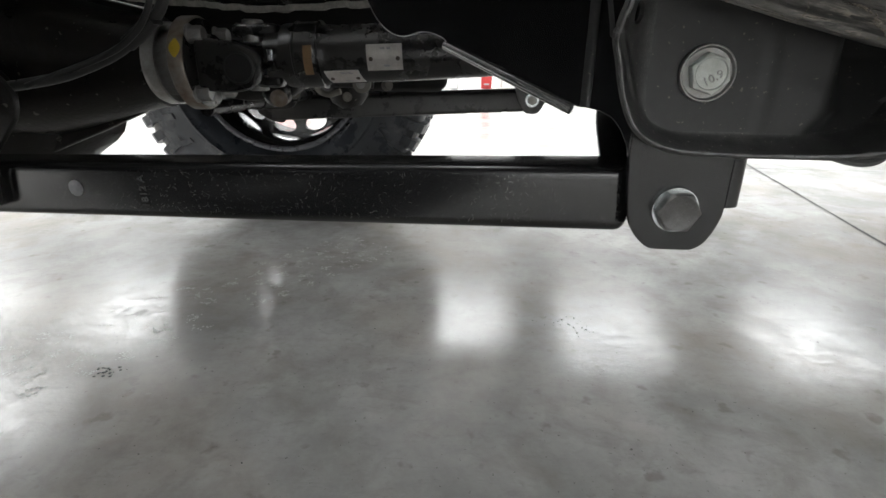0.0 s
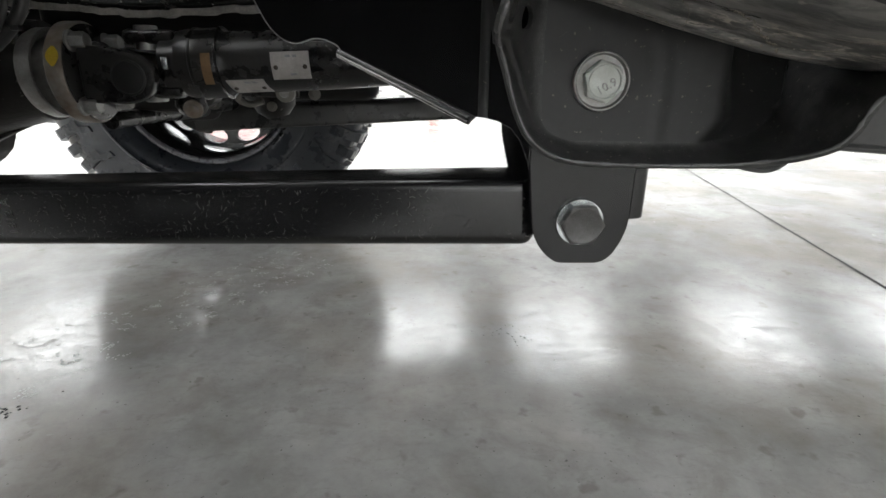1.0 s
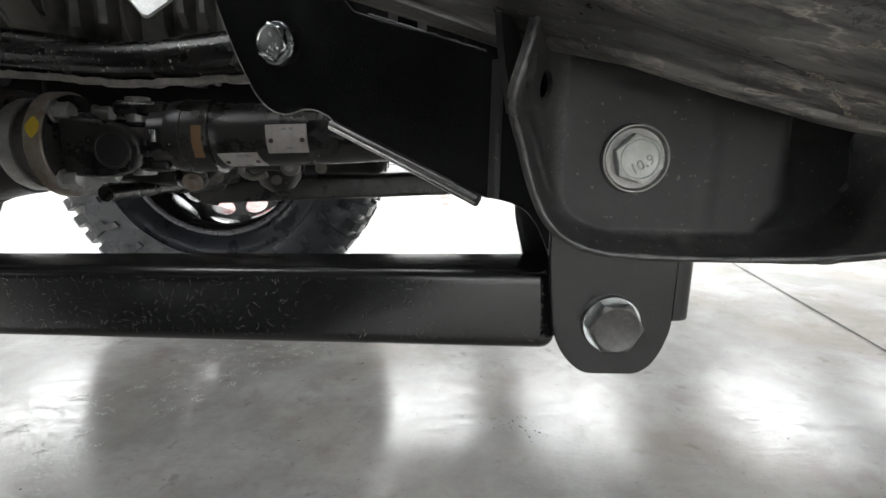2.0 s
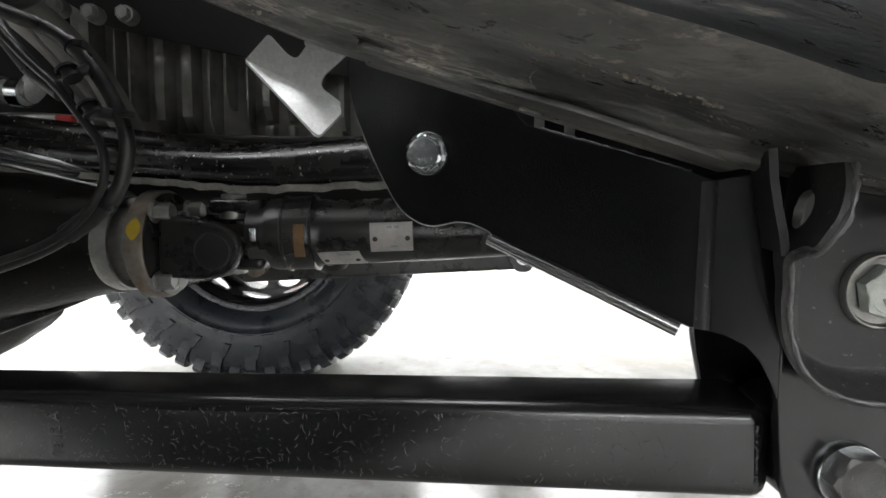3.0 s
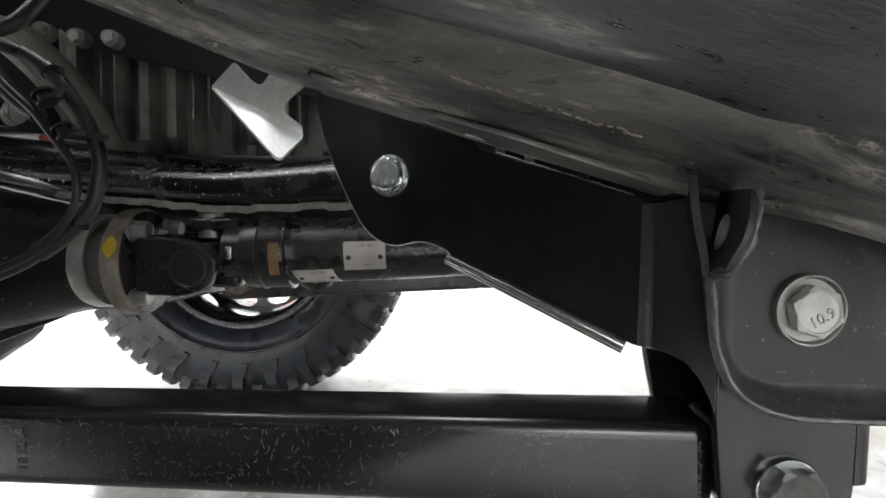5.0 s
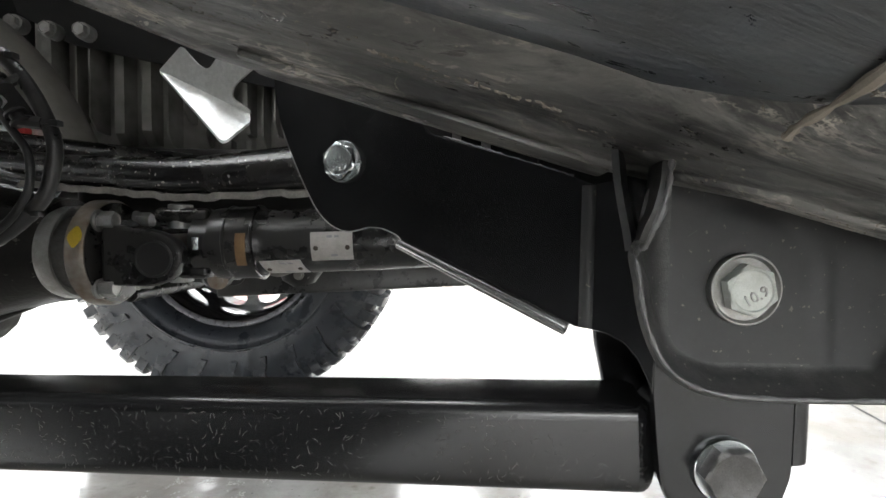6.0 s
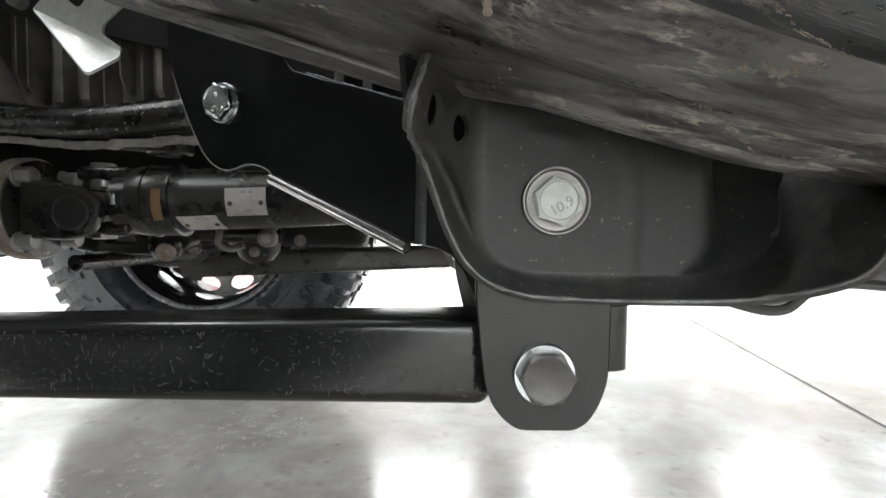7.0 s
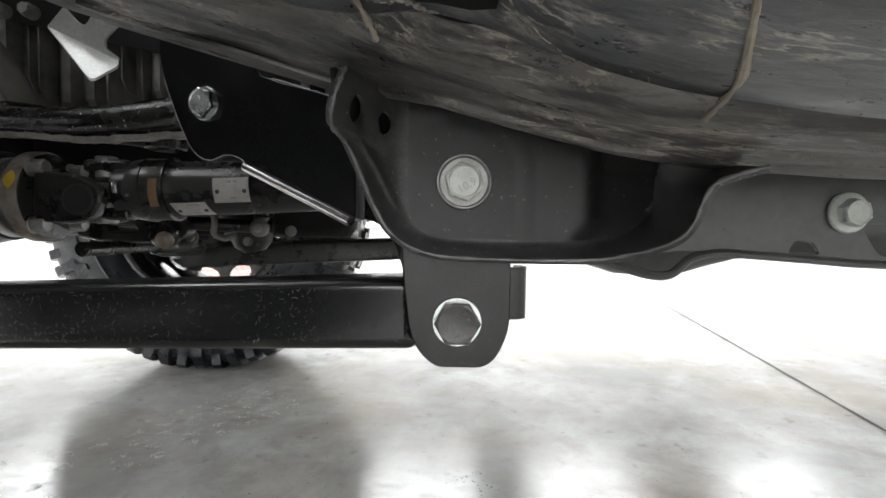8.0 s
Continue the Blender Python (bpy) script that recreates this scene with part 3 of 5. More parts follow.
def build_rail(name, mirror=False):
    rail = thing(name, "dark grey dusty pickup frame rail with dirt streaks underneath", "frame rail", "frame rails")
    xs = [-1.3 + 0.1 * k for k in range(8)] + [-0.55 + 0.0125 * k for k in range(108)] + [0.85 + 0.15 * k for k in range(16)]
    web = ((0.0, 0.13), (0.0, 0.02), (-0.001, 0.006), (-0.005, 0.0015), (-0.012, 0.0), (-0.022, 0.0004), (-0.0235, 0.0012), (-0.0245, 0.0026),
           (-0.0255, 0.0032), (-0.030, 0.0038), (-0.036, 0.0048), (-0.0385, 0.0064), (-0.042, 0.0072), (-0.047, 0.0074), (-0.052, 0.0073), (-0.057, 0.0079), (-0.062, 0.0087), (-0.068, 0.0102),
           (-0.075, 0.0125), (-0.083, 0.019), (-0.09, 0.024), (-0.093, 0.13))
    outer = ((-0.0915, 0.13), (-0.0915, 0.024), (-0.094, 0.018), (-0.099, 0.0135), (-0.106, 0.0105), (-0.116, 0.0105), (-0.13, 0.013), (-0.145, 0.0165), (-0.16, 0.018),
             (-0.175, 0.0205), (-0.187, 0.026), (-0.195, 0.04), (-0.197, 0.13))

    def sweep(prof):
        loops = []
        for x in xs:
            y0 = 0.013 - 0.031 * min(1, max(0, (x - 0.19) / 0.06))
            z0 = rail_z(x)
            loop = []
            for dy, dz in prof:
                w = (0.0014 * noise.noise(Vector((x * 9, dy * 34, 3.1))) + 0.0008 * noise.noise(Vector((x * 40, dy * 90, 7.7)))) * min(1, max(0, (-dy - 0.01) / 0.03)) if dz < 0.03 else 0
                y = y0 + dy
                if prof is outer and dz < 0.03:
                    w += 0.016 * math.exp(-((x - 0.257) / 0.024) ** 2) * min(1, max(0, (-dy - 0.094) / 0.012))
                loop.append((x, 0.968 - y if mirror else y, z0 + dz + w))
            loops.append(loop)
        bm = bmesh.new()
        rings(bm, loops)
        return bm

    part("rail", sweep(web), FRAME_COAT, rail, smooth=60)
    if not mirror:
        part("outer_panel", sweep(outer), PANEL_COAT, rail, "smooth blue-grey outer panel", smooth=60)
    if mirror:
        return rail
    # lower flange plate with slots, welded under the rising part of the rail
    slope = local((0.028, 0, 0.5462), (0.17, 0, -0.0475))
    lay = slope @ Matrix.Rotation(radians(90), 4, "X")
    outline = rounded([(0.012, -0.0135), (0.182, -0.0135), (0.180, 0.010), (0.10, 0.017), (0.05, 0.011), (0.012, 0.018)], 0.004)
    part("flange_plate", plate(outline, 0.0026, lay, [ellipse(0.066, -0.0045, 0.011, 0.0024, 18, -0.1), rounded([(0.083, -0.008), (0.094, -0.008), (0.096, -0.002), (0.083, -0.001)], 0.002)], 0.0004),
         FRAME_COAT, rail, "dusty slotted flange plate")
    for path in (((0.223, -0.092, 0.4995), (0.222, -0.098, 0.5015), (0.220, -0.112, 0.5035), (0.216, -0.130, 0.506), (0.21, -0.15, 0.511), (0.205, -0.175, 0.518)),
                 ((0.361, -0.104, 0.4655), (0.358, -0.120, 0.4675), (0.3525, -0.143, 0.4705), (0.341, -0.167, 0.4755), (0.332, -0.185, 0.481))):
        part("weld_bead", tube(path, 0.0015, 8, 6, lambda t: 0.9 + 0.7 * noise.noise(Vector((t * 14, 1.7, 0.4)))), BEAD, rail, "tan dusty curved weld bead")
    # no hole is cut: a black disc paints the dark opening
    part("plug", lathe((0.256, -0.124, 0.5045), (-0.2, 0, -1), ((-0.008, 0.0215), (0.0, 0.0215), (0.0012, 0.0205), (0.0012, 0.0001)), 40), BELLY, rail, "black disc standing for a round dark opening")
    return rail


near_rail = build_rail("frame_rail")
build_rail("frame_rail", True)

# ---- suspension at the near rail ----
def wing_frame():
    """x runs along the wing from its bend towards the axle, y to the back."""
    d = Vector((-0.865, 0.502, 0))
    back = Vector((0.502, 0.865, 0))
    return Matrix.Translation((0.203, 0.014, 0)) @ Matrix((d, back, Vector((0, 0, 1)))).transposed().to_4x4()


def front_outline(top=0.5):
    return [(0.251, 0.3295), (0.280, 0.3295), (0.287, 0.334), (0.2925, 0.343), (0.2957, 0.353), (0.2965, 0.358), (0.297, top),
            (0.2285, top), (0.2285, 0.396), (0.2297, 0.385), (0.2305, 0.376), (0.233, 0.356), (0.237, 0.3435), (0.243, 0.3355)]


def build_drop_bracket(name, m, label, full=True):
    b = thing(name, label, "bracket", "control arm drop brackets")
    flip = m
    part("front_plate", plate(rounded(front_outline(), 0.005, 4), 0.006, flip, [ellipse(0.2635, 0.359, 0.009, 0.009)], 0.0008), BLACK_COAT, b)
    part("back_plate", plate(rounded([(0.251, 0.3295), (0.280, 0.3295), (0.297, 0.356), (0.297, 0.5), (0.226, 0.5), (0.219, 0.41), (0.231, 0.36)],
                                     [0.01, 0.01, 0.012, 0.002, 0.002, 0.01, 0.012]), 0.006, flip @ Matrix.Translation((0, 0.062, 0)), (), 0.0008), BLACK_COAT, b)
    # bent locating tab on the trailing edge
    bm = bmesh.new()
    loops = []
    for k in range(9):
        a = radians(90 * k / 8)
        loops.append([flip @ Vector((0.2965 + 0.0115 * math.sin(a) - (0.005 if q in (1, 2) else 0) * math.sin(a), 0.009 - 0.009 * math.cos(a) + (0.005 if q in (1, 2) else 0) * math.cos(a), z))
                      for q, z in ((0, 0.3605), (1, 0.3605), (2, 0.3935), (3, 0.3935))])
    loops.append([flip @ Vector((0.308 - (0.005 if q in (1, 2) else 0), 0.034, z)) for q, z in ((0, 0.361), (1, 0.361), (2, 0.3925), (3, 0.3925))])
    rings(bm, loops)
    part("tab", bm, BLACK_COAT, b)
    if not full:
        return b
    # strip between the front plate and the wing
    strip = local((0.2, 0.0157, 0), (0.0285, -0.0157, 0))
    part("strip", plate([(0, 0.4225), (0.010, 0.4208), (0.0185, 0.4172), (0.0245, 0.4105), (0.029, 0.402), (0.0325, 0.393), (0.0325, 0.5), (0, 0.4935)],
                        0.005, strip, (), 0.0006), BLACK_COAT, b)
    # the bend takes a greyer coat to paint the highlight along its radius
    bm = bmesh.new()
    add_lathe(bm, (0.2017, 0.0189, 0.4228), (0, 0, 1), ((0, 0.005), (0.0705, 0.005)), 24)
    part("bend", bm, MOUNT_COAT, b, "black bend in a paler coat that paints its highlight")
    w = wing_frame()
    outline = [(0.0, 0.4225), (0.0075, 0.4225), (0.0098, 0.423), (0.0372, 0.4338), (0.0772, 0.4495), (0.1146, 0.4632), (0.117, 0.4655),
               (0.1225, 0.4678), (0.129, 0.4697), (0.1385, 0.4702), (0.146, 0.4685), (0.154, 0.4672), (0.162, 0.4682), (0.1695, 0.4712), (0.176, 0.4755), (0.183, 0.4825),
               (0.1905, 0.4935), (0.199, 0.5075), (0.2085, 0.5255), (0.2155, 0.5405), (0.2205, 0.558), (0.222, 0.572), (0.219, 0.588), (0.20, 0.598),
               (0.15, 0.585), (0.12, 0.56), (0.105, 0.535), (0.096, 0.5255), (0.087, 0.5225), (0.071, 0.517), (0.044, 0.509), (0.012, 0.498), (0.0, 0.4935)]
    wing = part("wing", plate(outline, 0.005, w, [ellipse(0.1585, 0.5115, 0.008, 0.008)], 0.0007), BLACK_COAT, b)
    # thin pale line drawn as the highlight along the wing's cut edge
    edge = [w @ Vector((x, -0.0002, z)) for x, z in outline if 0.11 < x < 0.216 and z < 0.545]
    part("edge_glint", tube([tuple(p) for p in edge], 0.00035, 6, 3), DULL_STEEL, wing, "thin steel-coloured line painting the highlight on the cut edge")
    # rolled lips along the lower and the upper edge
    a, b_ = w @ Vector((0.0138, 0.0028, 0.4206)), w @ Vector((0.1175, 0.0028, 0.4609))
    run = (b_ - a).normalized()
    _, sv, uv = basis(run)

    def hoop(c, r):
        return [c + (sv * math.cos(2 * math.pi * k / 20) + uv * math.sin(2 * math.pi * k / 20)) * r for k in range(20)]

    # the hem's bright sheen comes from its pale colour
    bm = bmesh.new()
    rings(bm, [hoop(a, 0.0038), hoop(b_, 0.0036), hoop(b_, 0.0026), hoop(a, 0.0028), hoop(a, 0.0038)], True, False)
    part("lower_hem", bm, HEM_SHEEN, b, "rolled lower hem, floor reflection put in as a pale metal colour")
    for lo, hi, name, depth, up in (((0.012, 0.498), (0.087, 0.5225), "upper_lip", 0.016, -1),):
        p, q = Vector((lo[0], 0, lo[1])), Vector((hi[0], 0, hi[1]))
        d = (q - p).normalized()
        n = Vector((0, 1, 0)).cross(d) * up
        if n.z * up < 0:
            n = -n
        loops = []
        r, t = 0.0035, 0.003
        drop = 0.0065 if up > 0 else 0.0
        for end in (p, q):
            outer, inner = [], []
            c = end + n * (r + drop) + Vector((0, r, 0))
            top = 90
            for k in range(9):
                a = radians(top * k / 8)
                outer.append(c - n * r * math.sin(a) - Vector((0, r, 0)) * math.cos(a))
                inner.append(c - n * (r - t) * math.sin(a) - Vector((0, r - t, 0)) * math.cos(a))
            outer.append(end + Vector((0, depth, 0)))
            inner.append(end + n * t + Vector((0, depth, 0)))
            loops.append([w @ v for v in outer + inner[::-1]])
        bm = bmesh.new()
        rings(bm, loops)
        lip = part(name, bm, BLACK_COAT, b)
        if up < 0:
            rng = random.Random(2)
            worn = [w @ (p.lerp(q, k / 30) + Vector((0, 0.001 + rng.uniform(0, 0.0012), 0)) - n * rng.uniform(-0.0002, 0.0005)) for k in range(31)]
            part("worn_edge", tube(worn, 0.0009, 6, 1), WORN_EDGE, lip, "bare metal worn through the paint")
    return b


build_drop_bracket("drop_bracket", Matrix.Identity(4), "new satin black steel drop bracket bolted under the frame rail")
MIRROR = Matrix.Translation((-0.004, 0.968, 0)) @ Matrix.Diagonal((1, -1, 1, 1))
build_drop_bracket("drop_bracket", MIRROR, "black steel drop bracket under the opposite frame rail", False)


def build_lower_arm(name, a, b, wide, tall, label, detail=True, coat=ARM_COAT):
    """A boxed arm from a (frame end) to b (axle end), given on the middle of its visible side."""
    arm = thing(name, label, "control arm", "lower control arms")
    pa, pb = Vector(a), Vector(b)
    d = (pb - pa).normalized()
    side = Vector((0, 0, 1)).cross(d).normalized()
    back = -side if side.y < 0 else side
    up = d.cross(back)
    up = up if up.z > 0 else -up
    length = (pb - pa).length
    rows = []
    n = 24
    end, curl = (0.025, 0.009) if detail else (0.0, 0.012)
    for s in [end + q for q in (0, 0.0006, 0.0018, 0.0036, 0.006, 0.009)] + [end + curl + (length - end - curl) * k / n for k in range(n + 1)]:
        t = s / length
        h = tall * (1 + 0.05 * t)
        r = 0.009
        inset = curl - math.sqrt(max(0, curl ** 2 - max(0, curl - (s - end)) ** 2))
        pts = []
        for cx, cz, a0 in ((r, h / 2 - r, 180), (r, -h / 2 + r, 270), (wide - r, -h / 2 + r, 0), (wide - r, h / 2 - r, 90)):
            seq = (90, 180) if (cx, cz > 0) == (r, True) else (180, 270) if (cx, cz > 0) == (r, False) else (270, 360) if cz < 0 else (0, 90)
            for j in range(6):
                ang = radians(seq[0] + (seq[1] - seq[0]) * j / 5)
                pts.append((cx + r * math.cos(ang), cz + r * math.sin(ang)))
        rows.append([pa + d * s + back * (wide / 2 + (p - wide / 2) * (1 - inset / (wide / 2))) + up * (q * (1 - inset / (wide / 2))) for p, q in pts])
    bm = bmesh.new()
    rings(bm, rows)
    part("body", bm, coat, arm)
    if not detail:
        seam = [pa + d * (0.02 * k) + back * 0.01 + up * (tall / 2 * (1 + 0.05 * 0.02 * k / length) + 0.0005) for k in range(1, int(length / 0.02))]
        part("seam", tube(seam, 0.003, 6, 1), coat, arm)
        part("eye", lathe(pa + back * 0.006 + d * -0.004, (0, 1, 0), ((0, 0.015), (0, 0.028), (0.046, 0.028), (0.046, 0.015)), 24), coat, arm)
    if detail:
        # bushing sleeve at the frame end
        part("bushing", lathe((0.2635, 0.0065, 0.359), (0, 1, 0), ((0, 0.008), (0.0002, 0.022), (0.055, 0.022), (0.0551, 0.008)), 28), HOSE, arm, "black rubber bushing")
        part("eye", lathe((0.2635, 0.011, 0.359), (0, 1, 0), ((0, 0.0225), (0, 0.027), (0.046, 0.027), (0.046, 0.0225), (0, 0.0225)), 28, False), ARM_COAT, arm)
        weld = [pa + d * (0.0325 + 0.0012 * noise.noise(Vector((k * 0.9, 0.2, 0.7)))) + back * 0.0009 + up * (0.016 - 0.0018 * k) for k in range(18)]
        part("weld_bead", tube(weld, 0.0016, 8, 2, lambda t: 0.9 + 0.5 * noise.noise(Vector((t * 22, 4.1, 0.2)))), ARM_COAT, arm, "ripply weld at the bushing")
        part("plug", lathe(pa + d * 0.494 - back * 0.0002 + up * 0.002, -back, ((-0.003, 0.0072), (0.0006, 0.0072), (0.001, 0.0062), (0.001, 0.0001)), 20), GREY, arm, "pale grey round plug")
        letters("1812 A", 0.0098, local(pa + d * 0.424 - back * 0.0003, up, d), 0.0003, INK, arm, "marking", "pale stamped part marking 1812 A")
    return arm


ARM_A, ARM_B = (0.262, 0.0085, 0.3618), (-0.36, 0.106, 0.3292)
build_lower_arm("lower_control_arm", ARM_A, ARM_B, 0.05, 0.048, "scuffed black boxed steel lower control arm in a drop bracket")
build_lower_arm("lower_control_arm", (0.255, 0.912, 0.3585), (-0.34, 0.85, 0.333), 0.05, 0.05, "dusty black boxed steel lower control arm on the far side", False, DUSTY_ARM)


def build_bolt(name, at, axis, flats, height, flange, mat, washer=None, text="", turn=0.0, label="", spin=0.0):
    b = thing(name, label, "bolt", "suspension bolts")
    a = Vector(axis).normalized()
    p = Vector(at)
    part("flange", lathe(p, axis, ((0, flange * 0.98), (0.0012, flange), (0.0026, flange), (0.0036, flange * 0.94), (0.0036, flange * 0.6)) if not washer
                         else ((0, flange), (0.0022, flange), (0.0028, flange * 0.97), (0.0028, flange * 0.5)) if washer is ZINC
                         else ((0, flange), (0.0028, flange), (0.0036, flange * 0.965), (0.0036, flange * 0.93), (0.0018, flange * 0.86), (0.0018, flange * 0.5)), 40), washer or mat, b,
         "bright zinc washer" if washer is ZINC else "")
    base = p + a * (0.003 if not washer else 0.0027)
    part("head", hex_head(base, axis, flats, height, turn), mat, b)
    part("shank", lathe(p - a * 0.05, axis, ((0, flange * 0.4), (0.0505, flange * 0.4)), 16), mat, b)
    if mat is DARK_BOLT:
        # worn raised characters round the rim of the head
        for k, ang in enumerate((25, 60, 150, 205, 262, 320)):
            th = radians(ang)
            c = base + a * (height - 0.0006) + Vector((math.cos(th), 0, math.sin(th))) * 0.0075
            part("marking", box((-0.0010, -0.00012, -0.0004), (0.0010, 0.0003, 0.0004), 0, 1, Matrix.Translation(c) @ Matrix.Rotation(-th + 0.6 * k, 4, "Y")), mat, b)
    if text:
        side = Vector((0, 0, 1)).cross(-a).normalized()
        side = side if side.x > 0 else -side
        up = Vector((0, 0, 1))
        for line, dz, size in text:
            rot = Matrix.Rotation(turn + spin, 3, a)
            m = local(base + a * (height - 0.0005) + (rot @ up) * dz, rot @ side, rot @ up)
            letters(line, size, m, 0.0006, DULL_STEEL if mat is GREY_BOLT else mat, b, "marking", "raised grade marking")
    return b


build_bolt("suspension_bolt", (0.2662, -0.0037, 0.4457), (0, -1, 0), 0.0212, 0.0058, 0.0168, GREY_BOLT, DULL_STEEL,
           (("10.9", -0.003, 0.0072),), radians(12), "dull grey flanged hex bolt marked 10.9 in the frame mount", radians(18))
build_bolt("suspension_bolt", (0.2635, -0.0003, 0.359), (0, -1, 0), 0.0249, 0.008, 0.0156, DARK_BOLT, ZINC, "", radians(30), "large dark hex bolt on a bright washer in the drop bracket")
WP = wing_frame() @ Vector((0.1585, 0, 0.5115))
build_bolt("suspension_bolt", WP, (-0.3, -0.95, 0), 0.0205, 0.0062, 0.0135, ZINC, None, (("10.9", -0.0045, 0.0058), ("B", 0.0045, 0.005)), radians(8),
           "bright zinc flanged hex bolt marked 10.9 holding the upper arm")
build_bolt("suspension_bolt", (0.2615, 0.8995, 0.361), (0, -1, 0), 0.02, 0.011, 0.016, DULL_STEEL, ZINC, "", 0, "zinc nut and washer on the far drop bracket")


# ---- stamped arm mount on the near rail ----
def build_mount():
    """A stamped pocket with a flat face for the arm bolt and a rim that flares out in front of it."""
    m = thing("frame_mount", "dark grey stamped control arm mount welded under the rail", "bracket")

    def face_y(x, z):
        edge = 0.3405 - 0.9 * max(0, 0.424 - z) - 0.05 * max(0, z - 0.45)
        s = min(1, max(0, (x - edge) / 0.022))
        y = -0.0036 + (0.009 + 0.022 * min(1, max(0, (z - 0.411) / 0.045))) * s * s * (3 - 2 * s)
        y -= 0.0014 * math.exp(-((x - 0.304) / 0.003) ** 2) * min(1, max(0, 0.47 - z) / 0.015)
        if z > 0.448 or x < 0.262:
            y += 0.0004 * math.exp(-((math.hypot(x - 0.262, z - 0.448) - 0.036) / 0.003) ** 2)
        return y

    rim = ((0.2045, -0.062, 0.496), (0.2022, -0.066, 0.488), (0.1995, -0.0675, 0.479), (0.198, -0.065, 0.473), (0.1977, -0.060, 0.4675), (0.199, -0.050, 0.4655),
           (0.2016, -0.0413, 0.4618), (0.2057, -0.036, 0.452), (0.209, -0.031, 0.443), (0.214, -0.0265, 0.4305), (0.2215, -0.0235, 0.417), (0.2325, -0.0212, 0.4075),
           (0.246, -0.0205, 0.4025), (0.262, -0.0203, 0.4005), (0.30, -0.020, 0.3995),
           (0.342, -0.022, 0.4005), (0.358, -0.031, 0.404), (0.3705, -0.042, 0.4090), (0.378, -0.053, 0.4155), (0.3815, -0.059, 0.424), (0.3845, -0.061, 0.4345), (0.389, -0.063, 0.4425), (0.399, -0.066, 0.447), (0.412, -0.068, 0.4505))
    inner = ((0.232, 0.499), (0.232, 0.492), (0.232, 0.484), (0.232, 0.477), (0.232, 0.471), (0.232, 0.466), (0.232, 0.460), (0.232, 0.451), (0.232, 0.442), (0.2325, 0.433),
             (0.2345, 0.424), (0.239, 0.4175), (0.247, 0.4135), (0.260, 0.4115), (0.30, 0.411), (0.342, 0.411), (0.358, 0.413), (0.374, 0.4185), (0.386, 0.4275), (0.392, 0.437), (0.395, 0.447), (0.397, 0.456), (0.400, 0.465), (0.404, 0.474))
    outer_path = smooth_path(rim, 8)
    inner_path = smooth_path([(x, 0, z) for x, z in inner], 8)
    steps = 30
    rows = []
    for o, i in zip(outer_path, inner_path):
        yi = face_y(i.x, i.z)
        row = []
        for k in range(steps + 1):
            s = k / steps
            row.append((o.x + (i.x - o.x) * s, yi + (o.y - yi) * (1 - s) ** 2.0 - 0.0012 * math.exp(-((s - 0.06) / 0.05) ** 2) - (0.0032 * math.exp(-((s - 0.22 - 9.0 * (0.468 - o.z)) / 0.09) ** 2) * min(1, max(0, (0.470 - o.z) / 0.004)) * min(1, max(0, (o.z - 0.424) / 0.02)) if o.x < 0.26 else 0), o.z + (i.z - o.z) * s))
        rows.append(row)
    bm = bmesh.new()
    rings(bm, rows, False, False)
    # two slots through the flared front edge
    for cx, cz, ra, rb in ((0.2066, 0.4805, 0.0085, 0.0072), (0.2192, 0.4785, 0.0068, 0.0066)):
        c = Vector((cx, min(bm.verts, key=lambda v: abs(v.co.x - cx) + abs(v.co.z - cz)).co.y, cz))
        along = Vector((0.012, 0.031, 0)).normalized()

        def inside(p):
            q = p - c
            return (q.dot(along) / ra) ** 2 + (q.z / rb) ** 2
        gone = [f for f in bm.faces if inside(f.calc_center_median()) < 1]
        bmesh.ops.delete(bm, geom=gone, context="FACES")
        for v in bm.verts:
            k = inside(v.co)
            if k < 2.2 and v.is_boundary:
                q = v.co - c
                v.co = c + q * (1 / math.sqrt(max(k, 0.05)))
    shell(bm, 0.003)
    part("rim", bm, RIM_COAT, m, "flared grey rim with worn edges and two slots", smooth=60)
    nx, nz = 52, 34
    low = [(p.x, p.z) for p in inner_path if p.x > 0.2321 or p.z < 0.44]

    def low_z(x):
        best = [q for q in low if abs(q[0] - x) < 0.004]
        return min(q[1] for q in best) if best else 0.4115

    rows = []
    for k in range(nz + 1):
        row = []
        for a in range(nx + 1):
            x = 0.2315 + (0.3985 - 0.2315) * a / nx
            z0, z1 = low_z(x) - 0.0006, rail_z(x) + 0.014
            z = z0 + (z1 - z0) * k / nz
            row.append((x, face_y(x, z), z))
        rows.append(row)
    bm = bmesh.new()
    rings(bm, rows, False, False)
    shell(bm, 0.003)
    part("face", bm, MOUNT_COAT, m, smooth=60)
    # back leg of the flared ear, left of the slots
    rows = []
    for z, xo, yo in ((0.4645, 0.1998, -0.0425), (0.472, 0.1985, -0.0425), (0.482, 0.1965, -0.0415), (0.492, 0.195, -0.0405), (0.503, 0.194, -0.040)):
        rows.append([(xo + 0.017 * k / 4, yo + 0.0385 * k / 4 - 0.003 * math.sin(math.pi * k / 4), z) for k in range(5)])
    bm = bmesh.new()
    rings(bm, rows, False, False)
    shell(bm, 0.0028)
    part("side_leg", bm, MOUNT_COAT, m, smooth=60)
    part("inner_wall", box((0.362, 0.048, 0.424), (0.409, 0.052, 0.492), 0.001), BELLY, m)
    # black plate added behind the mount so its openings look dark
    part("dark_backing", box((0.186, 0.072, 0.472), (0.40, 0.078, 0.60), 0.001), BELLY, m)
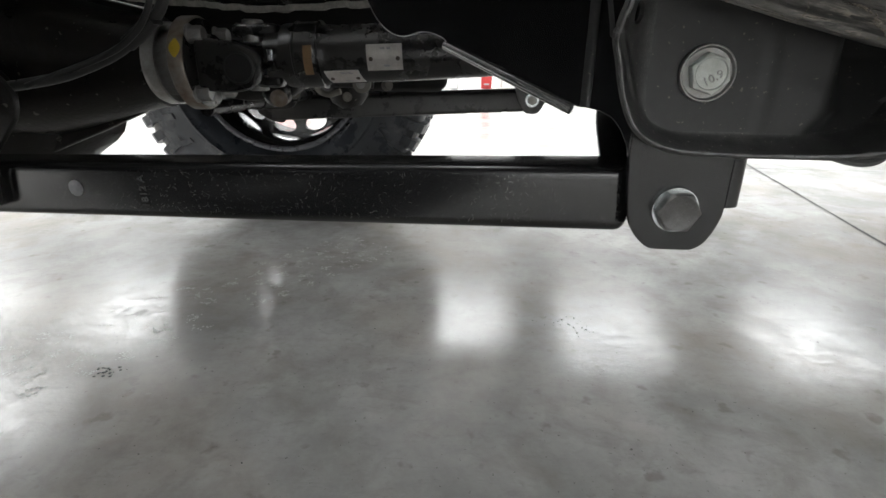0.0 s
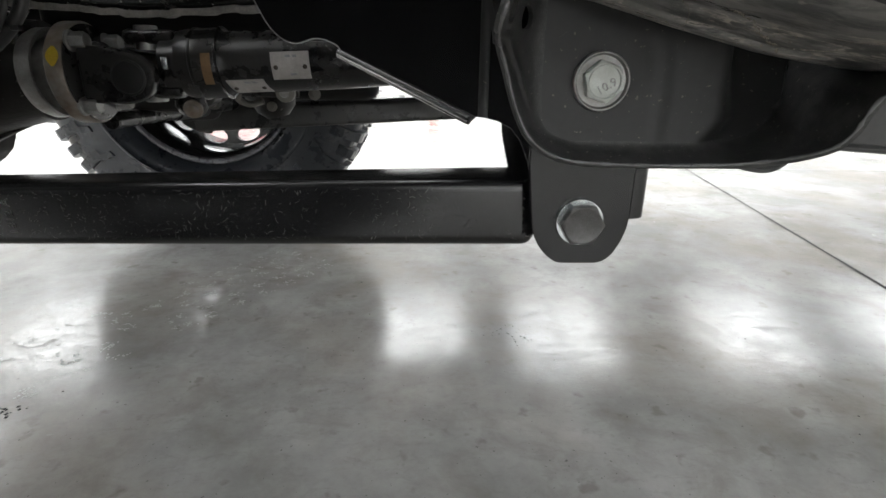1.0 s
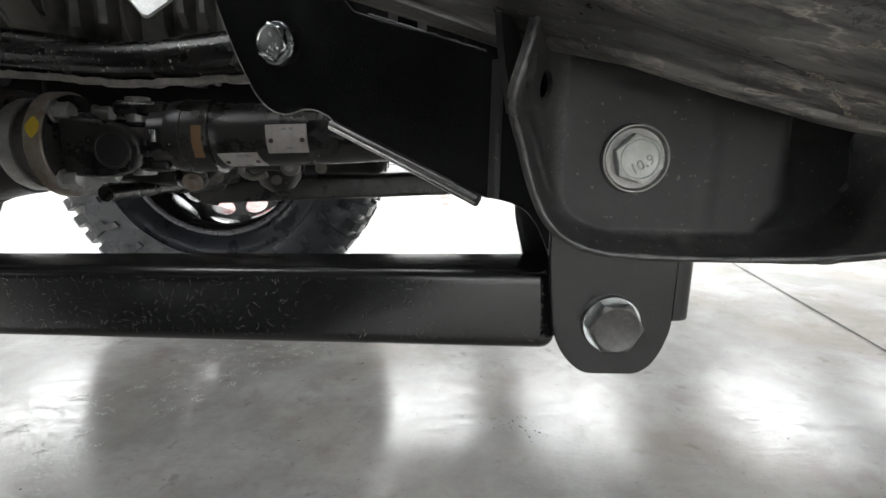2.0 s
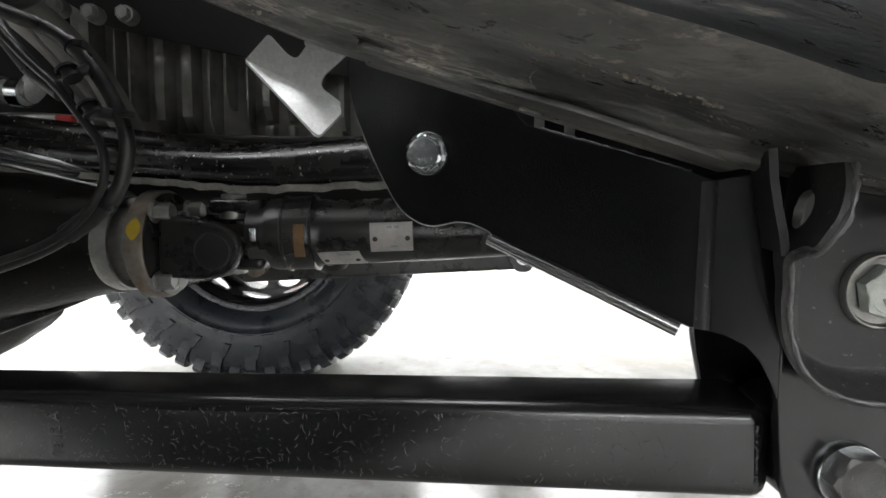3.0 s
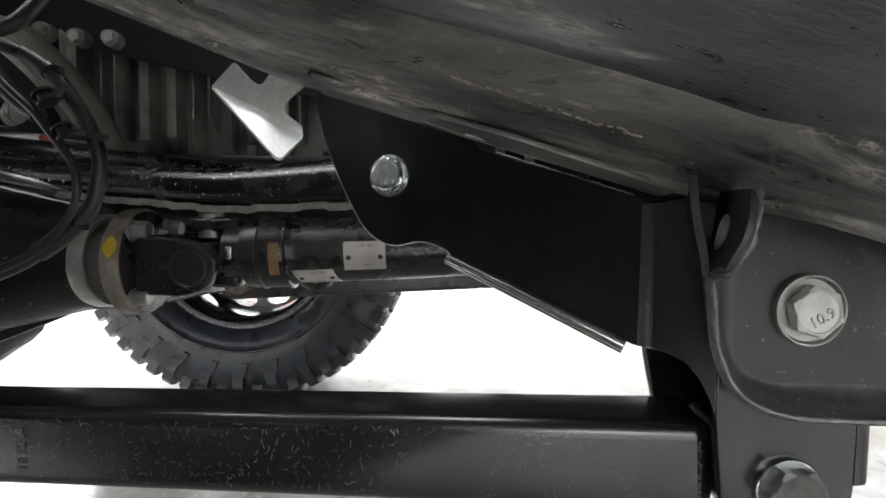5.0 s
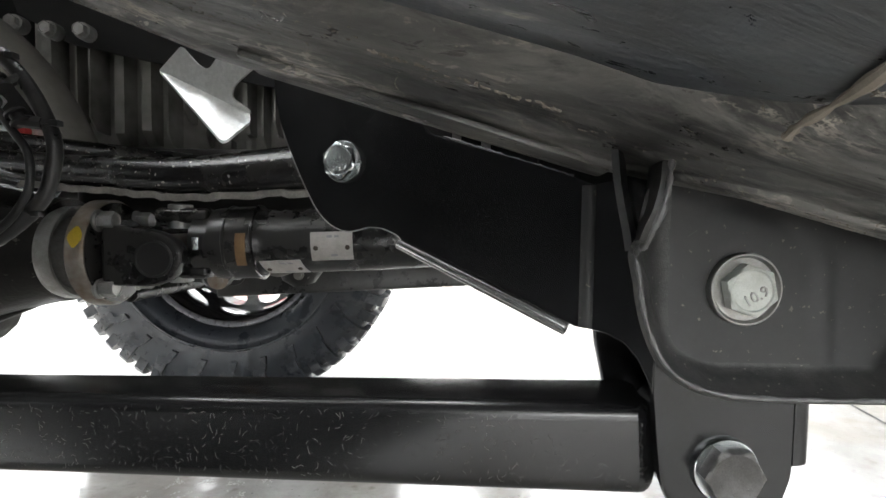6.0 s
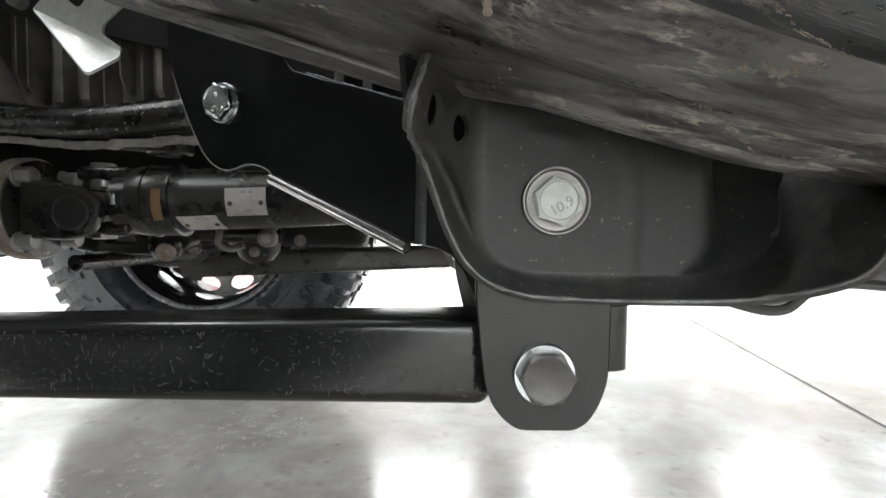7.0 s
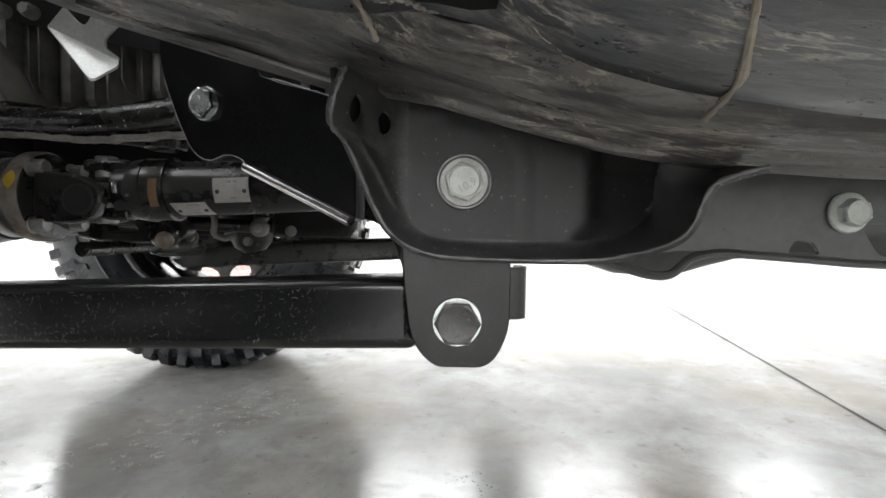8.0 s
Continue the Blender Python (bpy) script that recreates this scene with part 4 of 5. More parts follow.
    part("edge_bead", tube([tuple(p) for p in outer_path], 0.0014, 8, 1, lambda t: 0.75 + 0.6 * noise.noise(Vector((t * 60, 0.3, 0.1)))), WORN_EDGE, m, "worn lighter edge")
    return m


build_mount()


def build_crossmember():
    c = thing("crossmember", "grey painted transmission crossmember beside the mount", "crossmember")
    rows = []
    stations = ((0.30, 0.404, 0.43), (0.345, 0.397, 0.44), (0.368, 0.391, 0.445), (0.39, 0.3828, 0.447), (0.417, 0.381, 0.45), (0.437, 0.3822, 0.452), (0.457, 0.388, 0.453), (0.483, 0.395, 0.453),
                (0.51, 0.398, 0.453), (0.55, 0.394, 0.453), (0.595, 0.39, 0.453), (0.70, 0.390, 0.453), (0.95, 0.395, 0.453))
    for x, lo, hi in stations:
        prof = rounded([(0.055, lo + 0.02), (0.075, lo), (0.16, lo), (0.185, lo + 0.02), (0.18, hi), (0.045, hi)], 0.012, 4)
        rows.append([(x, y, z) for y, z in prof])
    bm = bmesh.new()
    rings(bm, rows)
    part("beam", bm, CROSS_COAT, c, smooth=60)
    part("front_flange", tube([(0.36, 0.05, 0.398), (0.40, 0.05, 0.386), (0.418, 0.047, 0.386), (0.431, 0.044, 0.398), (0.449, 0.042, 0.4025), (0.475, 0.042, 0.4012), (0.51, 0.042, 0.399), (0.56, 0.042, 0.396), (0.66, 0.042, 0.394)], 0.0032, 8), CROSS_COAT, c)
    part("web", plate(rounded([(0.372, 0.412), (0.41, 0.402), (0.449, 0.404), (0.475, 0.4025), (0.51, 0.4), (0.56, 0.397), (0.7, 0.395), (0.7, 0.49), (0.372, 0.49)], 0.004), 0.004, Matrix.Translation((0, 0.041, 0)),
                      [rounded([(0.498, 0.4035), (0.521, 0.4025), (0.516, 0.4105), (0.503, 0.412)], 0.003), rounded([(0.5475, 0.4245), (0.66, 0.4245), (0.66, 0.401), (0.563, 0.402)], 0.004)], 0.0006), CROSS_COAT, c)
    return c


build_crossmember()
build_bolt("suspension_bolt", (0.5375, 0.0405, 0.432), (0, -1, 0), 0.0175, 0.009, 0.0145, GREY_BOLT, None, "", 0.2, "pale grey bolt head on the crossmember")

# ---- upper arm, drive shaft and axle ----
def build_upper_arm():
    a = thing("upper_control_arm", "glossy black upper control arm tube speckled with dried mud", "control arm")
    p = [(0.075, 0.118, 0.512), (0.02, 0.139, 0.5102), (-0.06, 0.152, 0.505), (-0.14, 0.165, 0.5082), (-0.22, 0.178, 0.514), (-0.42, 0.205, 0.53)]
    radii = (0.0178, 0.0173, 0.0153, 0.0130, 0.0125, 0.0125)

    def girth(t):
        k = min(4, int(t * 5))
        return radii[k] + (radii[k + 1] - radii[k]) * (t * 5 - k)

    part("tube", tube(p, 1.0, 24, 6, girth), TUBE_COAT, a)
    # ragged seam flange under the tube
    path = smooth_path(p, 14)
    rows = []
    rng = random.Random(4)
    for k, q in enumerate(path):
        e = rng.uniform(-0.0012, 0.0012)
        r = girth(k / (len(path) - 1))
        rows.append([q + Vector((0, -0.45 * r, -0.82 * r)), q + Vector((0, -0.0115, -r + 0.0022 + e)), q + Vector((0, -0.0115, -r - 0.0028 + e)), q + Vector((0, 0.004, -r - 0.0016 + e))])
    bm = bmesh.new()
    rings(bm, rows)
    part("seam_flange", bm, FLANGE_DIRT, a, "ragged dusty seam under the tube")
    part("eye", lathe((0.0695, 0.0995, 0.5115), (0.502, 0.865, 0), ((0, 0.008), (0, 0.024), (0.05, 0.024), (0.05, 0.008)), 24), TUBE_COAT, a)
    return a


build_upper_arm()


def build_shaft():
    s = thing("drive_shaft", "dusty black drive shaft with riveted metal tags", "drive shaft")
    ax = Vector((1, 0, 0.045)).normalized()
    o = Vector((-0.085, 0.252, 0.4505))
    part("tube", lathe(o, ax, ((0.005, 0.0325), (0.012, 0.034), (0.044, 0.034), (0.050, 0.0305), (0.056, 0.0305), (0.16, 0.0295), (0.25, 0.027), (0.95, 0.027)), 40), SHAFT, s)
    part("weld_collar", lathe(o, ax, ((0.0185, 0.0335), (0.0195, 0.0352), (0.021, 0.0352), (0.022, 0.0335)), 40), SHAFT, s)
    part("weld_collar", lathe(o, ax, ((0.0435, 0.0335), (0.0445, 0.0352), (0.046, 0.0352), (0.047, 0.0305)), 40), SHAFT, s)

    def patch(d0, d1, a0, a1, r, skew=0.0, n=8):
        """A thin curved plate on the tube, between two distances and two angles below the horizon."""
        _, sv, uv = basis(ax)
        front, up = Vector((0, -1, 0)), Vector((0, 0, 1))
        bm = bmesh.new()
        loops = []
        for k in range(n + 1):
            a = radians(a0 + (a1 - a0) * k / n)
            rad = front * math.cos(a) + up * math.sin(a)
            sh = skew * k / n
            loops.append([o + ax * (d0 + sh) + rad * r, o + ax * (d1 + sh) + rad * r, o + ax * (d1 + sh) + rad * (r + 0.0008), o + ax * (d0 + sh) + rad * (r + 0.0008)])
        rings(bm, loops)
        return bm

    for d0, d1, a0, a1, skew, label in ((0.0985, 0.136, -34, 16, -0.001, "pale engraved metal tag, riveted"), (0.0565, 0.0935, -70, -32, -0.006, "pale engraved metal tag, riveted")):
        tag = part("tag", patch(d0, d1, a0, a1, 0.0302, skew), TAG, s, label)
        for d in (d0 + 0.0045, d1 - 0.0045):
            am = radians((a0 + a1) / 2 - 2)
            rad = Vector((0, -math.cos(am), math.sin(am)))
            part("rivet", lathe(o + ax * (d + skew / 2) + rad * 0.0306, rad, ((0, 0.0024), (0.0008, 0.0022), (0.0013, 0.0012), (0.0014, 0.0001)), 12), RIVET, tag)
        for k in range(3):
            am0 = a0 + (a1 - a0) * (0.80 if k < 2 else 0.16)
            d = d0 + (0.014, 0.021, 0.018)[k]
            part("print_line", patch(d, d + (0.005, 0.004, 0.006)[k], am0, am0 + 4, 0.0306, skew * 0.5, 2), GREY, tag)
    part("primer_patch", patch(0.032, 0.041, -34, 16, 0.0343), OCHRE, s, "ochre paint code patch")
    # far yoke fork, cross and trunnion caps
    yoke = part("fork", tube([o + ax * 0.008, o + ax * -0.004, o + ax * -0.014], 0.026, 20, 2), SHAFT, s)
    for sg in (-1, 1):
        c = o + Vector((-0.032, 0, sg * 0.026))
        part("ear", box((-0.020, -0.012, -0.007), (0.030, 0.012, 0.007), 0.005, 3, Matrix.Translation(c)), SHAFT, s)
        part("cap", lathe(c - Vector((0, 0, sg * 0.012)), (0, 0, sg), ((0, 0.011), (0.022, 0.011), (0.023, 0.009)), 18), DULL_STEEL, s)
    part("cross", tube([o + Vector((-0.036, -0.036, 0)), o + Vector((-0.036, 0.036, 0))], 0.009, 14, 1), RUSTY, s)
    part("balance_weight", box((-0.003, -0.005, -0.006), (0.003, 0.004, 0.006), 0.001, 2, Matrix.Translation((-0.089, 0.224, 0.452))), ZINC, s, "small bright balance weight")
    # flange yoke
    fc = Vector((-0.176, 0.241, 0.4415))
    fx = Vector((1, 0, 0.02))
    flange = part("flange", lathe(fc, fx, ((-0.010, 0.03), (-0.010, 0.047), (-0.0085, 0.0485), (0.004, 0.0485), (0.006, 0.047), (0.006, 0.03)), 44), RUSTY, s, "machined grey flange with light rust")
    part("mate_flange", lathe(fc, fx, ((0.0062, 0.02), (0.0062, 0.046), (0.0075, 0.046), (0.010, 0.030), (0.018, 0.03), (0.018, 0.02)), 40), SHAFT, s)
    for ang in (46, 134, 226, 314):
        p = fc + Vector((0.0065, -0.0405 * math.cos(radians(ang)), 0.0405 * math.sin(radians(ang))))
        bolt = part("flange_bolt", lathe(p, fx, ((0, 0.0100), (0.002, 0.0100), (0.003, 0.0085), (0.004, 0.0085)), 20), DULL_STEEL, s)
        part("hex", hex_head(p + Vector((0.003, 0, 0)), fx, 0.0148, 0.013), DULL_STEEL, bolt)
    # near yoke arms with the visible trunnion cap
    prof = rounded([(-0.165, 0.468), (-0.135, 0.466), (-0.112, 0.4615), (-0.097, 0.452), (-0.095, 0.438), (-0.103, 0.4205), (-0.122, 0.4135), (-0.165, 0.4145)], 0.008, 4)
    for y in (0.208, 0.272):
        ear = part("yoke_ear", plate(prof, 0.016, Matrix.Translation((0, y, 0)), (), 0.004, 3), SHAFT, s)
        part("trunnion_cap", lathe((-0.119, y - 0.0003 if y < 0.25 else y + 0.0163, 0.4385), (0, -1 if y < 0.25 else 1, 0), ((-0.004, 0.0165), (0.0006, 0.0165), (0.0012, 0.015), (0.0003, 0.0142), (0.0003, 0.0001)), 28), PLASTIC, ear)
    part("yoke_body", box((-0.168, 0.214, 0.416), (-0.14, 0.28, 0.466), 0.008, 3), SHAFT, s)
    mark = bmesh.new()
    _, sv, uv = basis(fx)
    loops = []
    for k in range(7):
        a = radians(8 + 22 * k / 6)
        w = 0.0060 * math.sin(math.pi * (k + 0.35) / 6.7)
        rad = Vector((0, -math.cos(a), math.sin(a)))
        loops.append([fc + rad * 0.0487 + fx * (-0.001 - w), fc + rad * 0.0487 + fx * (-0.001 + w), fc + rad * 0.0491 + fx * (-0.001 + w), fc + rad * 0.0491 + fx * (-0.001 - w)])
    rings(mark, loops)
    part("paint_mark", mark, YELLOW, flange, "yellow inspection paint dot")
    return s


build_shaft()


def build_axle():
    a = thing("front_axle", "black cast iron front axle housing, muddy and lightly rusted", "axle")
    bm = lathe((-0.470, 0.315, 0.425), (0, 1, 0), ((-0.11, 0.03), (-0.105, 0.07), (-0.085, 0.105), (-0.05, 0.128), (0.0, 0.134), (0.05, 0.128), (0.085, 0.105), (0.11, 0.07), (0.115, 0.03)), 40)
    for v in bm.verts:
        v.co += Vector(noise.noise_vector(v.co * 22)) * 0.004
    part("differential", bm, IRON, a)
    bm = lathe((-0.36, 0.262, 0.438), (1, 0, 0.03), ((-0.06, 0.086), (0.0, 0.077), (0.03, 0.071), (0.06, 0.064), (0.09, 0.056), (0.12, 0.051), (0.135, 0.049), (0.135, 0.03)), 40)
    for v in bm.verts:
        v.co += Vector(noise.noise_vector(v.co * 30)) * 0.0022
    part("pinion_snout", bm, IRON, a)
    part("dust_shield", lathe((-0.226, 0.250, 0.4405), (1, 0, 0.02), ((0, 0.03), (0.002, 0.041), (0.008, 0.0435), (0.018, 0.0435), (0.0185, 0.0415), (0.012, 0.034), (0.036, 0.032)), 40), DULL_STEEL, a, "bright steel pinion dust shield")
    part("tube", tube([(-0.40, 0.36, 0.43), (-0.40, 0.7, 0.43), (-0.40, 1.02, 0.43)], 0.042, 24, 3), IRON, a)
    part("tube", tube([(-0.40, 0.26, 0.43), (-0.40, 0.1, 0.43), (-0.40, -0.16, 0.43)], 0.042, 24, 3), IRON, a)
    rib = plate([(-0.40, 0.33), (-0.31, 0.365), (-0.25, 0.39), (-0.25, 0.402), (-0.34, 0.40)], 0.008, Matrix.Translation((0, 0.255, 0)), (), 0.002)
    part("rib", rib, IRON, a, "rust-edged casting rib")
    # arm mount on the axle tube
    for y, dx in ((0.086, 0.0), (0.165, -0.07)):
        part("arm_mount", plate(rounded([(-0.46, 0.40), (-0.30, 0.452), (-0.272, 0.432), (-0.262, 0.416), (-0.266, 0.398), (-0.30, 0.36), (-0.305, 0.318), (-0.36, 0.30), (-0.44, 0.32)], 0.008), 0.006, Matrix.Translation((dx, y, 0)), (), 0.001), IRON, a)
    # knuckle, ball joint and brackets by the far wheel
    part("knuckle", tube([(-0.40, 1.0, 0.30), (-0.385, 1.03, 0.36), (-0.39, 1.04, 0.43), (-0.40, 1.02, 0.55)], 0.036, 14, 4), IRON, a)
    part("tube_bracket", plate(rounded([(-0.44, 0.44), (-0.30, 0.43), (-0.25, 0.39), (-0.27, 0.34), (-0.36, 0.335), (-0.46, 0.38)], 0.015), 0.012, Matrix.Translation((0, 0.80, 0)),
                               [ellipse(-0.315, 0.385, 0.016, 0.012)], 0.002), IRON, a)
    part("tube_bracket", plate(rounded([(-0.44, 0.44), (-0.30, 0.43), (-0.25, 0.39), (-0.27, 0.34), (-0.36, 0.335), (-0.46, 0.38)], 0.015), 0.012, Matrix.Translation((0, 0.90, 0)), (), 0.002), IRON, a)
    return a


build_axle()


def build_links():
    t = thing("tie_rod", "dusty black steering tie rod behind the axle", "tie rod")
    part("rod", tube([(-0.285, 0.45, 0.372), (-0.262, 0.75, 0.368), (-0.25, 1.0, 0.365)], 0.0115, 14, 3), SHAFT, t)
    part("adjuster", tube([(-0.272, 0.62, 0.37), (-0.264, 0.72, 0.3685)], 0.015, 14, 1), IRON, t)
    part("ball_joint", lathe((-0.25, 1.0, 0.335), (0, 0, 1), ((0, 0.006), (0.004, 0.018), (0.026, 0.02), (0.045, 0.014), (0.06, 0.008)), 18), SHEET, t)
    j = thing("stabiliser_link", "dirty steel stabiliser link with a round joint", "stabiliser link")
    part("joint", lathe((-0.075, 0.62, 0.405), (0, -1, 0), ((0, 0.010), (0.004, 0.016), (0.016, 0.016), (0.021, 0.010), (0.022, 0.0001)), 20), SHEET, j)
    part("collar", lathe((-0.075, 0.598, 0.405), (0.3, -1, 0.2), ((0, 0.008), (0.006, 0.008), (0.007, 0.005), (0.0071, 0.0001)), 14), DULL_STEEL, j)
    part("stem", tube([(-0.075, 0.612, 0.405), (-0.07, 0.62, 0.45), (-0.05, 0.62, 0.62)], 0.010, 12, 3), IRON, j)
    part("boot", lathe((-0.074, 0.616, 0.419), (0.05, 0, 1), ((0, 0.012), (0.006, 0.0145), (0.010, 0.011), (0.016, 0.0135), (0.021, 0.010), (0.024, 0.009)), 18), HOSE, j, "creased black rubber boot")
    s = thing("stabiliser_bar", "dirty black stabiliser bar behind the axle", "stabiliser bar")
    part("bar", tube([(-0.36, 0.56, 0.418), (-0.2, 0.60, 0.412), (-0.10, 0.635, 0.408), (-0.06, 0.64, 0.407)], 0.0125, 14, 5), IRON, s)
    part("clamp", tube([(-0.16, 0.61, 0.432), (-0.15, 0.592, 0.425), (-0.146, 0.586, 0.41), (-0.15, 0.592, 0.395), (-0.135, 0.60, 0.386), (-0.112, 0.60, 0.392)], 0.0055, 10, 5), SHEET, s, "pale bent steel strap")
    for k, (x, y, z, r) in enumerate(((-0.21, 0.64, 0.385, 0.012), (-0.115, 0.66, 0.378, 0.009), (-0.045, 0.70, 0.398, 0.011))):
        part("bolt", lathe((x, y, z), (0.2 * k, -1, 0.1), ((0, r), (0.006, r), (0.0065, r * 0.62), (0.014, r * 0.6), (0.0142, 0.0001)), 14), SHEET, s)
    h = thing("arm_hanger", "dirty cast steering bracket with a slotted window", "bracket")
    bm = plate(rounded([(-0.335, 0.434), (-0.20, 0.428), (-0.165, 0.415), (-0.158, 0.398), (-0.178, 0.384), (-0.215, 0.378), (-0.262, 0.380), (-0.30, 0.382), (-0.345, 0.388)], 0.012), 0.03,
               Matrix.Translation((0, 0.52, 0)), [rounded([(-0.292, 0.408), (-0.25, 0.406), (-0.246, 0.398), (-0.285, 0.397)], 0.004)], 0.004)
    for v in bm.verts:
        v.co += Vector(noise.noise_vector(v.co * 30)) * 0.003
    part("casting", bm, DUSTY_ARM, h)
    part("boss", lathe((-0.198, 0.523, 0.396), (0, -1, 0), ((0, 0.026), (0.010, 0.024), (0.014, 0.019), (0.014, 0.014), (0.009, 0.012), (0.009, 0.0001)), 24), SHAFT, h)
    part("washer", lathe((-0.190, 0.505, 0.386), (0.2, -1, -0.3), ((0, 0.014), (0.004, 0.014), (0.005, 0.008), (0.008, 0.008), (0.0082, 0.0001)), 18), RUSTY, h)
    d = thing("dust_boot", "dark rubber boot and bracket beside the shaft", "boot")
    part("boot", lathe((-0.13, 0.70, 0.43), (0.2, 0, -1), ((-0.03, 0.05), (0, 0.055), (0.015, 0.046), (0.03, 0.05), (0.045, 0.04), (0.06, 0.036), (0.075, 0.02)), 20), IRON, d)
    part("shell", box((-0.28, 0.72, 0.385), (0.07, 0.80, 0.52), 0.02, 3), BELLY, d)


build_links()


# ---- far wheel ----
def build_wheel(at, label):
    """Chunky all-terrain tyre on a black spoked wheel; its axle runs along y, its inner side faces minus y."""
    w = thing("wheel", label, "wheel", at=at)
    prof = [(-0.105, 0.232), (-0.118, 0.236), (-0.132, 0.25), (-0.143, 0.275), (-0.1465, 0.286), (-0.1495, 0.288), (-0.1495, 0.292), (-0.1475, 0.294), (-0.149, 0.31), (-0.148, 0.345), (-0.142, 0.375), (-0.132, 0.398), (-0.118, 0.4095), (-0.09, 0.4135),
            (-0.04, 0.416), (0.04, 0.416), (0.09, 0.4135), (0.118, 0.4095), (0.132, 0.398), (0.142, 0.375), (0.148, 0.345), (0.149, 0.31), (0.143, 0.275), (0.132, 0.25), (0.118, 0.236), (0.105, 0.232)]
    tyre = part("tyre", lathe((0, 0, 0), (0, 1, 0), prof, 96, False), RUBBER, w)
    # flattened foot
    for v in tyre.data.vertices:
        if v.co.z < -0.418:
            v.co.z = -0.418
    n = 54
    shapes = []
    for side in (-1, 1):
        for long in (0, 1):
            bm = bmesh.new()
            hw = 0.0165 if long else 0.0155
            inner, outer = (0.058, 0.158) if long else (0.062, 0.146)
            loops = []
            for ax_, r0, r1 in ((inner, 0.41, 0.4285), (0.098, 0.408, 0.4275), (0.122, 0.398, 0.4215), (0.138, 0.372, 0.4075), (outer - 0.006, 0.345 if long else 0.362, 0.38 if long else 0.392)):
                k = 1.0 if ax_ < 0.12 else 0.86
                loops.append([(-hw * k, side * ax_, r0), (hw * k, side * ax_, r0), (hw * k * 0.9, side * (ax_ + 0.004 * (r1 > 0.4)), r1), (-hw * k * 0.9, side * (ax_ + 0.004 * (r1 > 0.4)), r1)])
            rings(bm, loops)
            bmesh.ops.recalc_face_normals(bm, faces=bm.faces)
            me = bpy.data.meshes.new("shoulder_block")
            bm.to_mesh(me)
            bm.free()
            me.materials.append(RUBBER)
            shapes.append(me)
    bm = bmesh.new()
    rings(bm, [[(-0.017, -0.022, 0.414), (0.012, -0.026, 0.414), (0.017, 0.02, 0.414), (-0.010, 0.026, 0.414)],
               [(-0.015, -0.020, 0.4285), (0.010, -0.024, 0.4285), (0.015, 0.018, 0.4285), (-0.008, 0.024, 0.4285)]])
    centre = bpy.data.meshes.new("centre_block")
    bmesh.ops.recalc_face_normals(bm, faces=bm.faces)
    bm.to_mesh(centre)
    bm.free()
    centre.materials.append(RUBBER)
    for k in range(n):
        for s in range(2):
            ob = new("shoulder_block", shapes[s * 2 + k % 2])
            ob.parent = tyre
            ob.matrix_basis = Matrix.Rotation(2 * math.pi * (k + 0.5 * s) / n, 4, "Y")
        for s in (-0.026, 0.026) if k < 34 else ():
            ob = new("centre_block", centre)
            ob.parent = tyre
            ob.matrix_basis = Matrix.Rotation(2 * math.pi * (k + (0.25 if s > 0 else 0.6)) / 34, 4, "Y") @ Matrix.Translation((0, s, 0))
    # sidewall side biters
    bm = bmesh.new()
    rings(bm, [[(-0.013, -0.1465, 0.318), (0.004, -0.1465, 0.318), (0.016, -0.146, 0.352), (-0.002, -0.146, 0.356)], [(-0.012, -0.155, 0.319), (0.003, -0.155, 0.319), (0.014, -0.1545, 0.351), (-0.002, -0.1545, 0.354)]])
    biter = bpy.data.meshes.new("side_biter")
    bmesh.ops.recalc_face_normals(bm, faces=bm.faces)
    bm.to_mesh(biter)
    bm.free()
    biter.materials.append(RUBBER)
    for k in range(27):
        ob = new("side_biter", biter)
        ob.parent = tyre
        ob.matrix_basis = Matrix.Rotation(2 * math.pi * (k + 0.3) / 27, 4, "Y")
    rim = part("rim", lathe((0, 0, 0), (0, 1, 0), ((-0.112, 0.2195), (-0.118, 0.2255), (-0.121, 0.236), (-0.118, 0.2375), (-0.11, 0.234), (-0.10, 0.226), (-0.07, 0.212), (0.09, 0.212), (0.115, 0.226), (0.118, 0.2365),
                                                  (0.124, 0.2365), (0.124, 0.222), (0.10, 0.206), (-0.06, 0.206), (-0.10, 0.214), (-0.112, 0.2195)), 72, False), RIM_BLACK, w)
    part("lip", lathe((0, 0, 0), (0, 1, 0), ((-0.1185, 0.2215), (-0.1225, 0.229), (-0.1225, 0.2355), (-0.1195, 0.238)), 72, False), RIM_ALLOY, rim, "dull machined inner lip")
    # dished face with a ring of oval windows
    windows = []
    for k in range(12):
        a = 2 * math.pi * (k + 0.35) / 12
        windows.append(ellipse(0.179 * math.sin(a), 0.179 * math.cos(a), 0.0335, 0.0205, 16, -a))
    face = plate(ellipse(0, 0, 0.2115, 0.2115, 72), 0.016, Matrix.Translation((0, -0.004, 0)), windows, 0.0025)
    part("face", face, RIM_BLACK, rim)
    part("hub", lathe((0, 0, 0), (0, 1, 0), ((-0.02, 0.03), (0.0, 0.062), (0.085, 0.066), (0.115, 0.066), (0.12, 0.04), (0.12, 0.0001)), 32), IRON, w)
    part("brake_disc", lathe((0, 0, 0), (0, 1, 0), ((-0.03, 0.05), (-0.03, 0.152), (-0.012, 0.152), (-0.012, 0.05)), 48, False), IRON, w)
    part("brake_shield", lathe((0, 0, 0), (0, 1, 0), ((-0.045, 0.05), (-0.05, 0.12), (-0.046, 0.138), (-0.038, 0.143), (-0.036, 0.137), (-0.042, 0.12), (-0.038, 0.05)), 48, False), IRON, w)
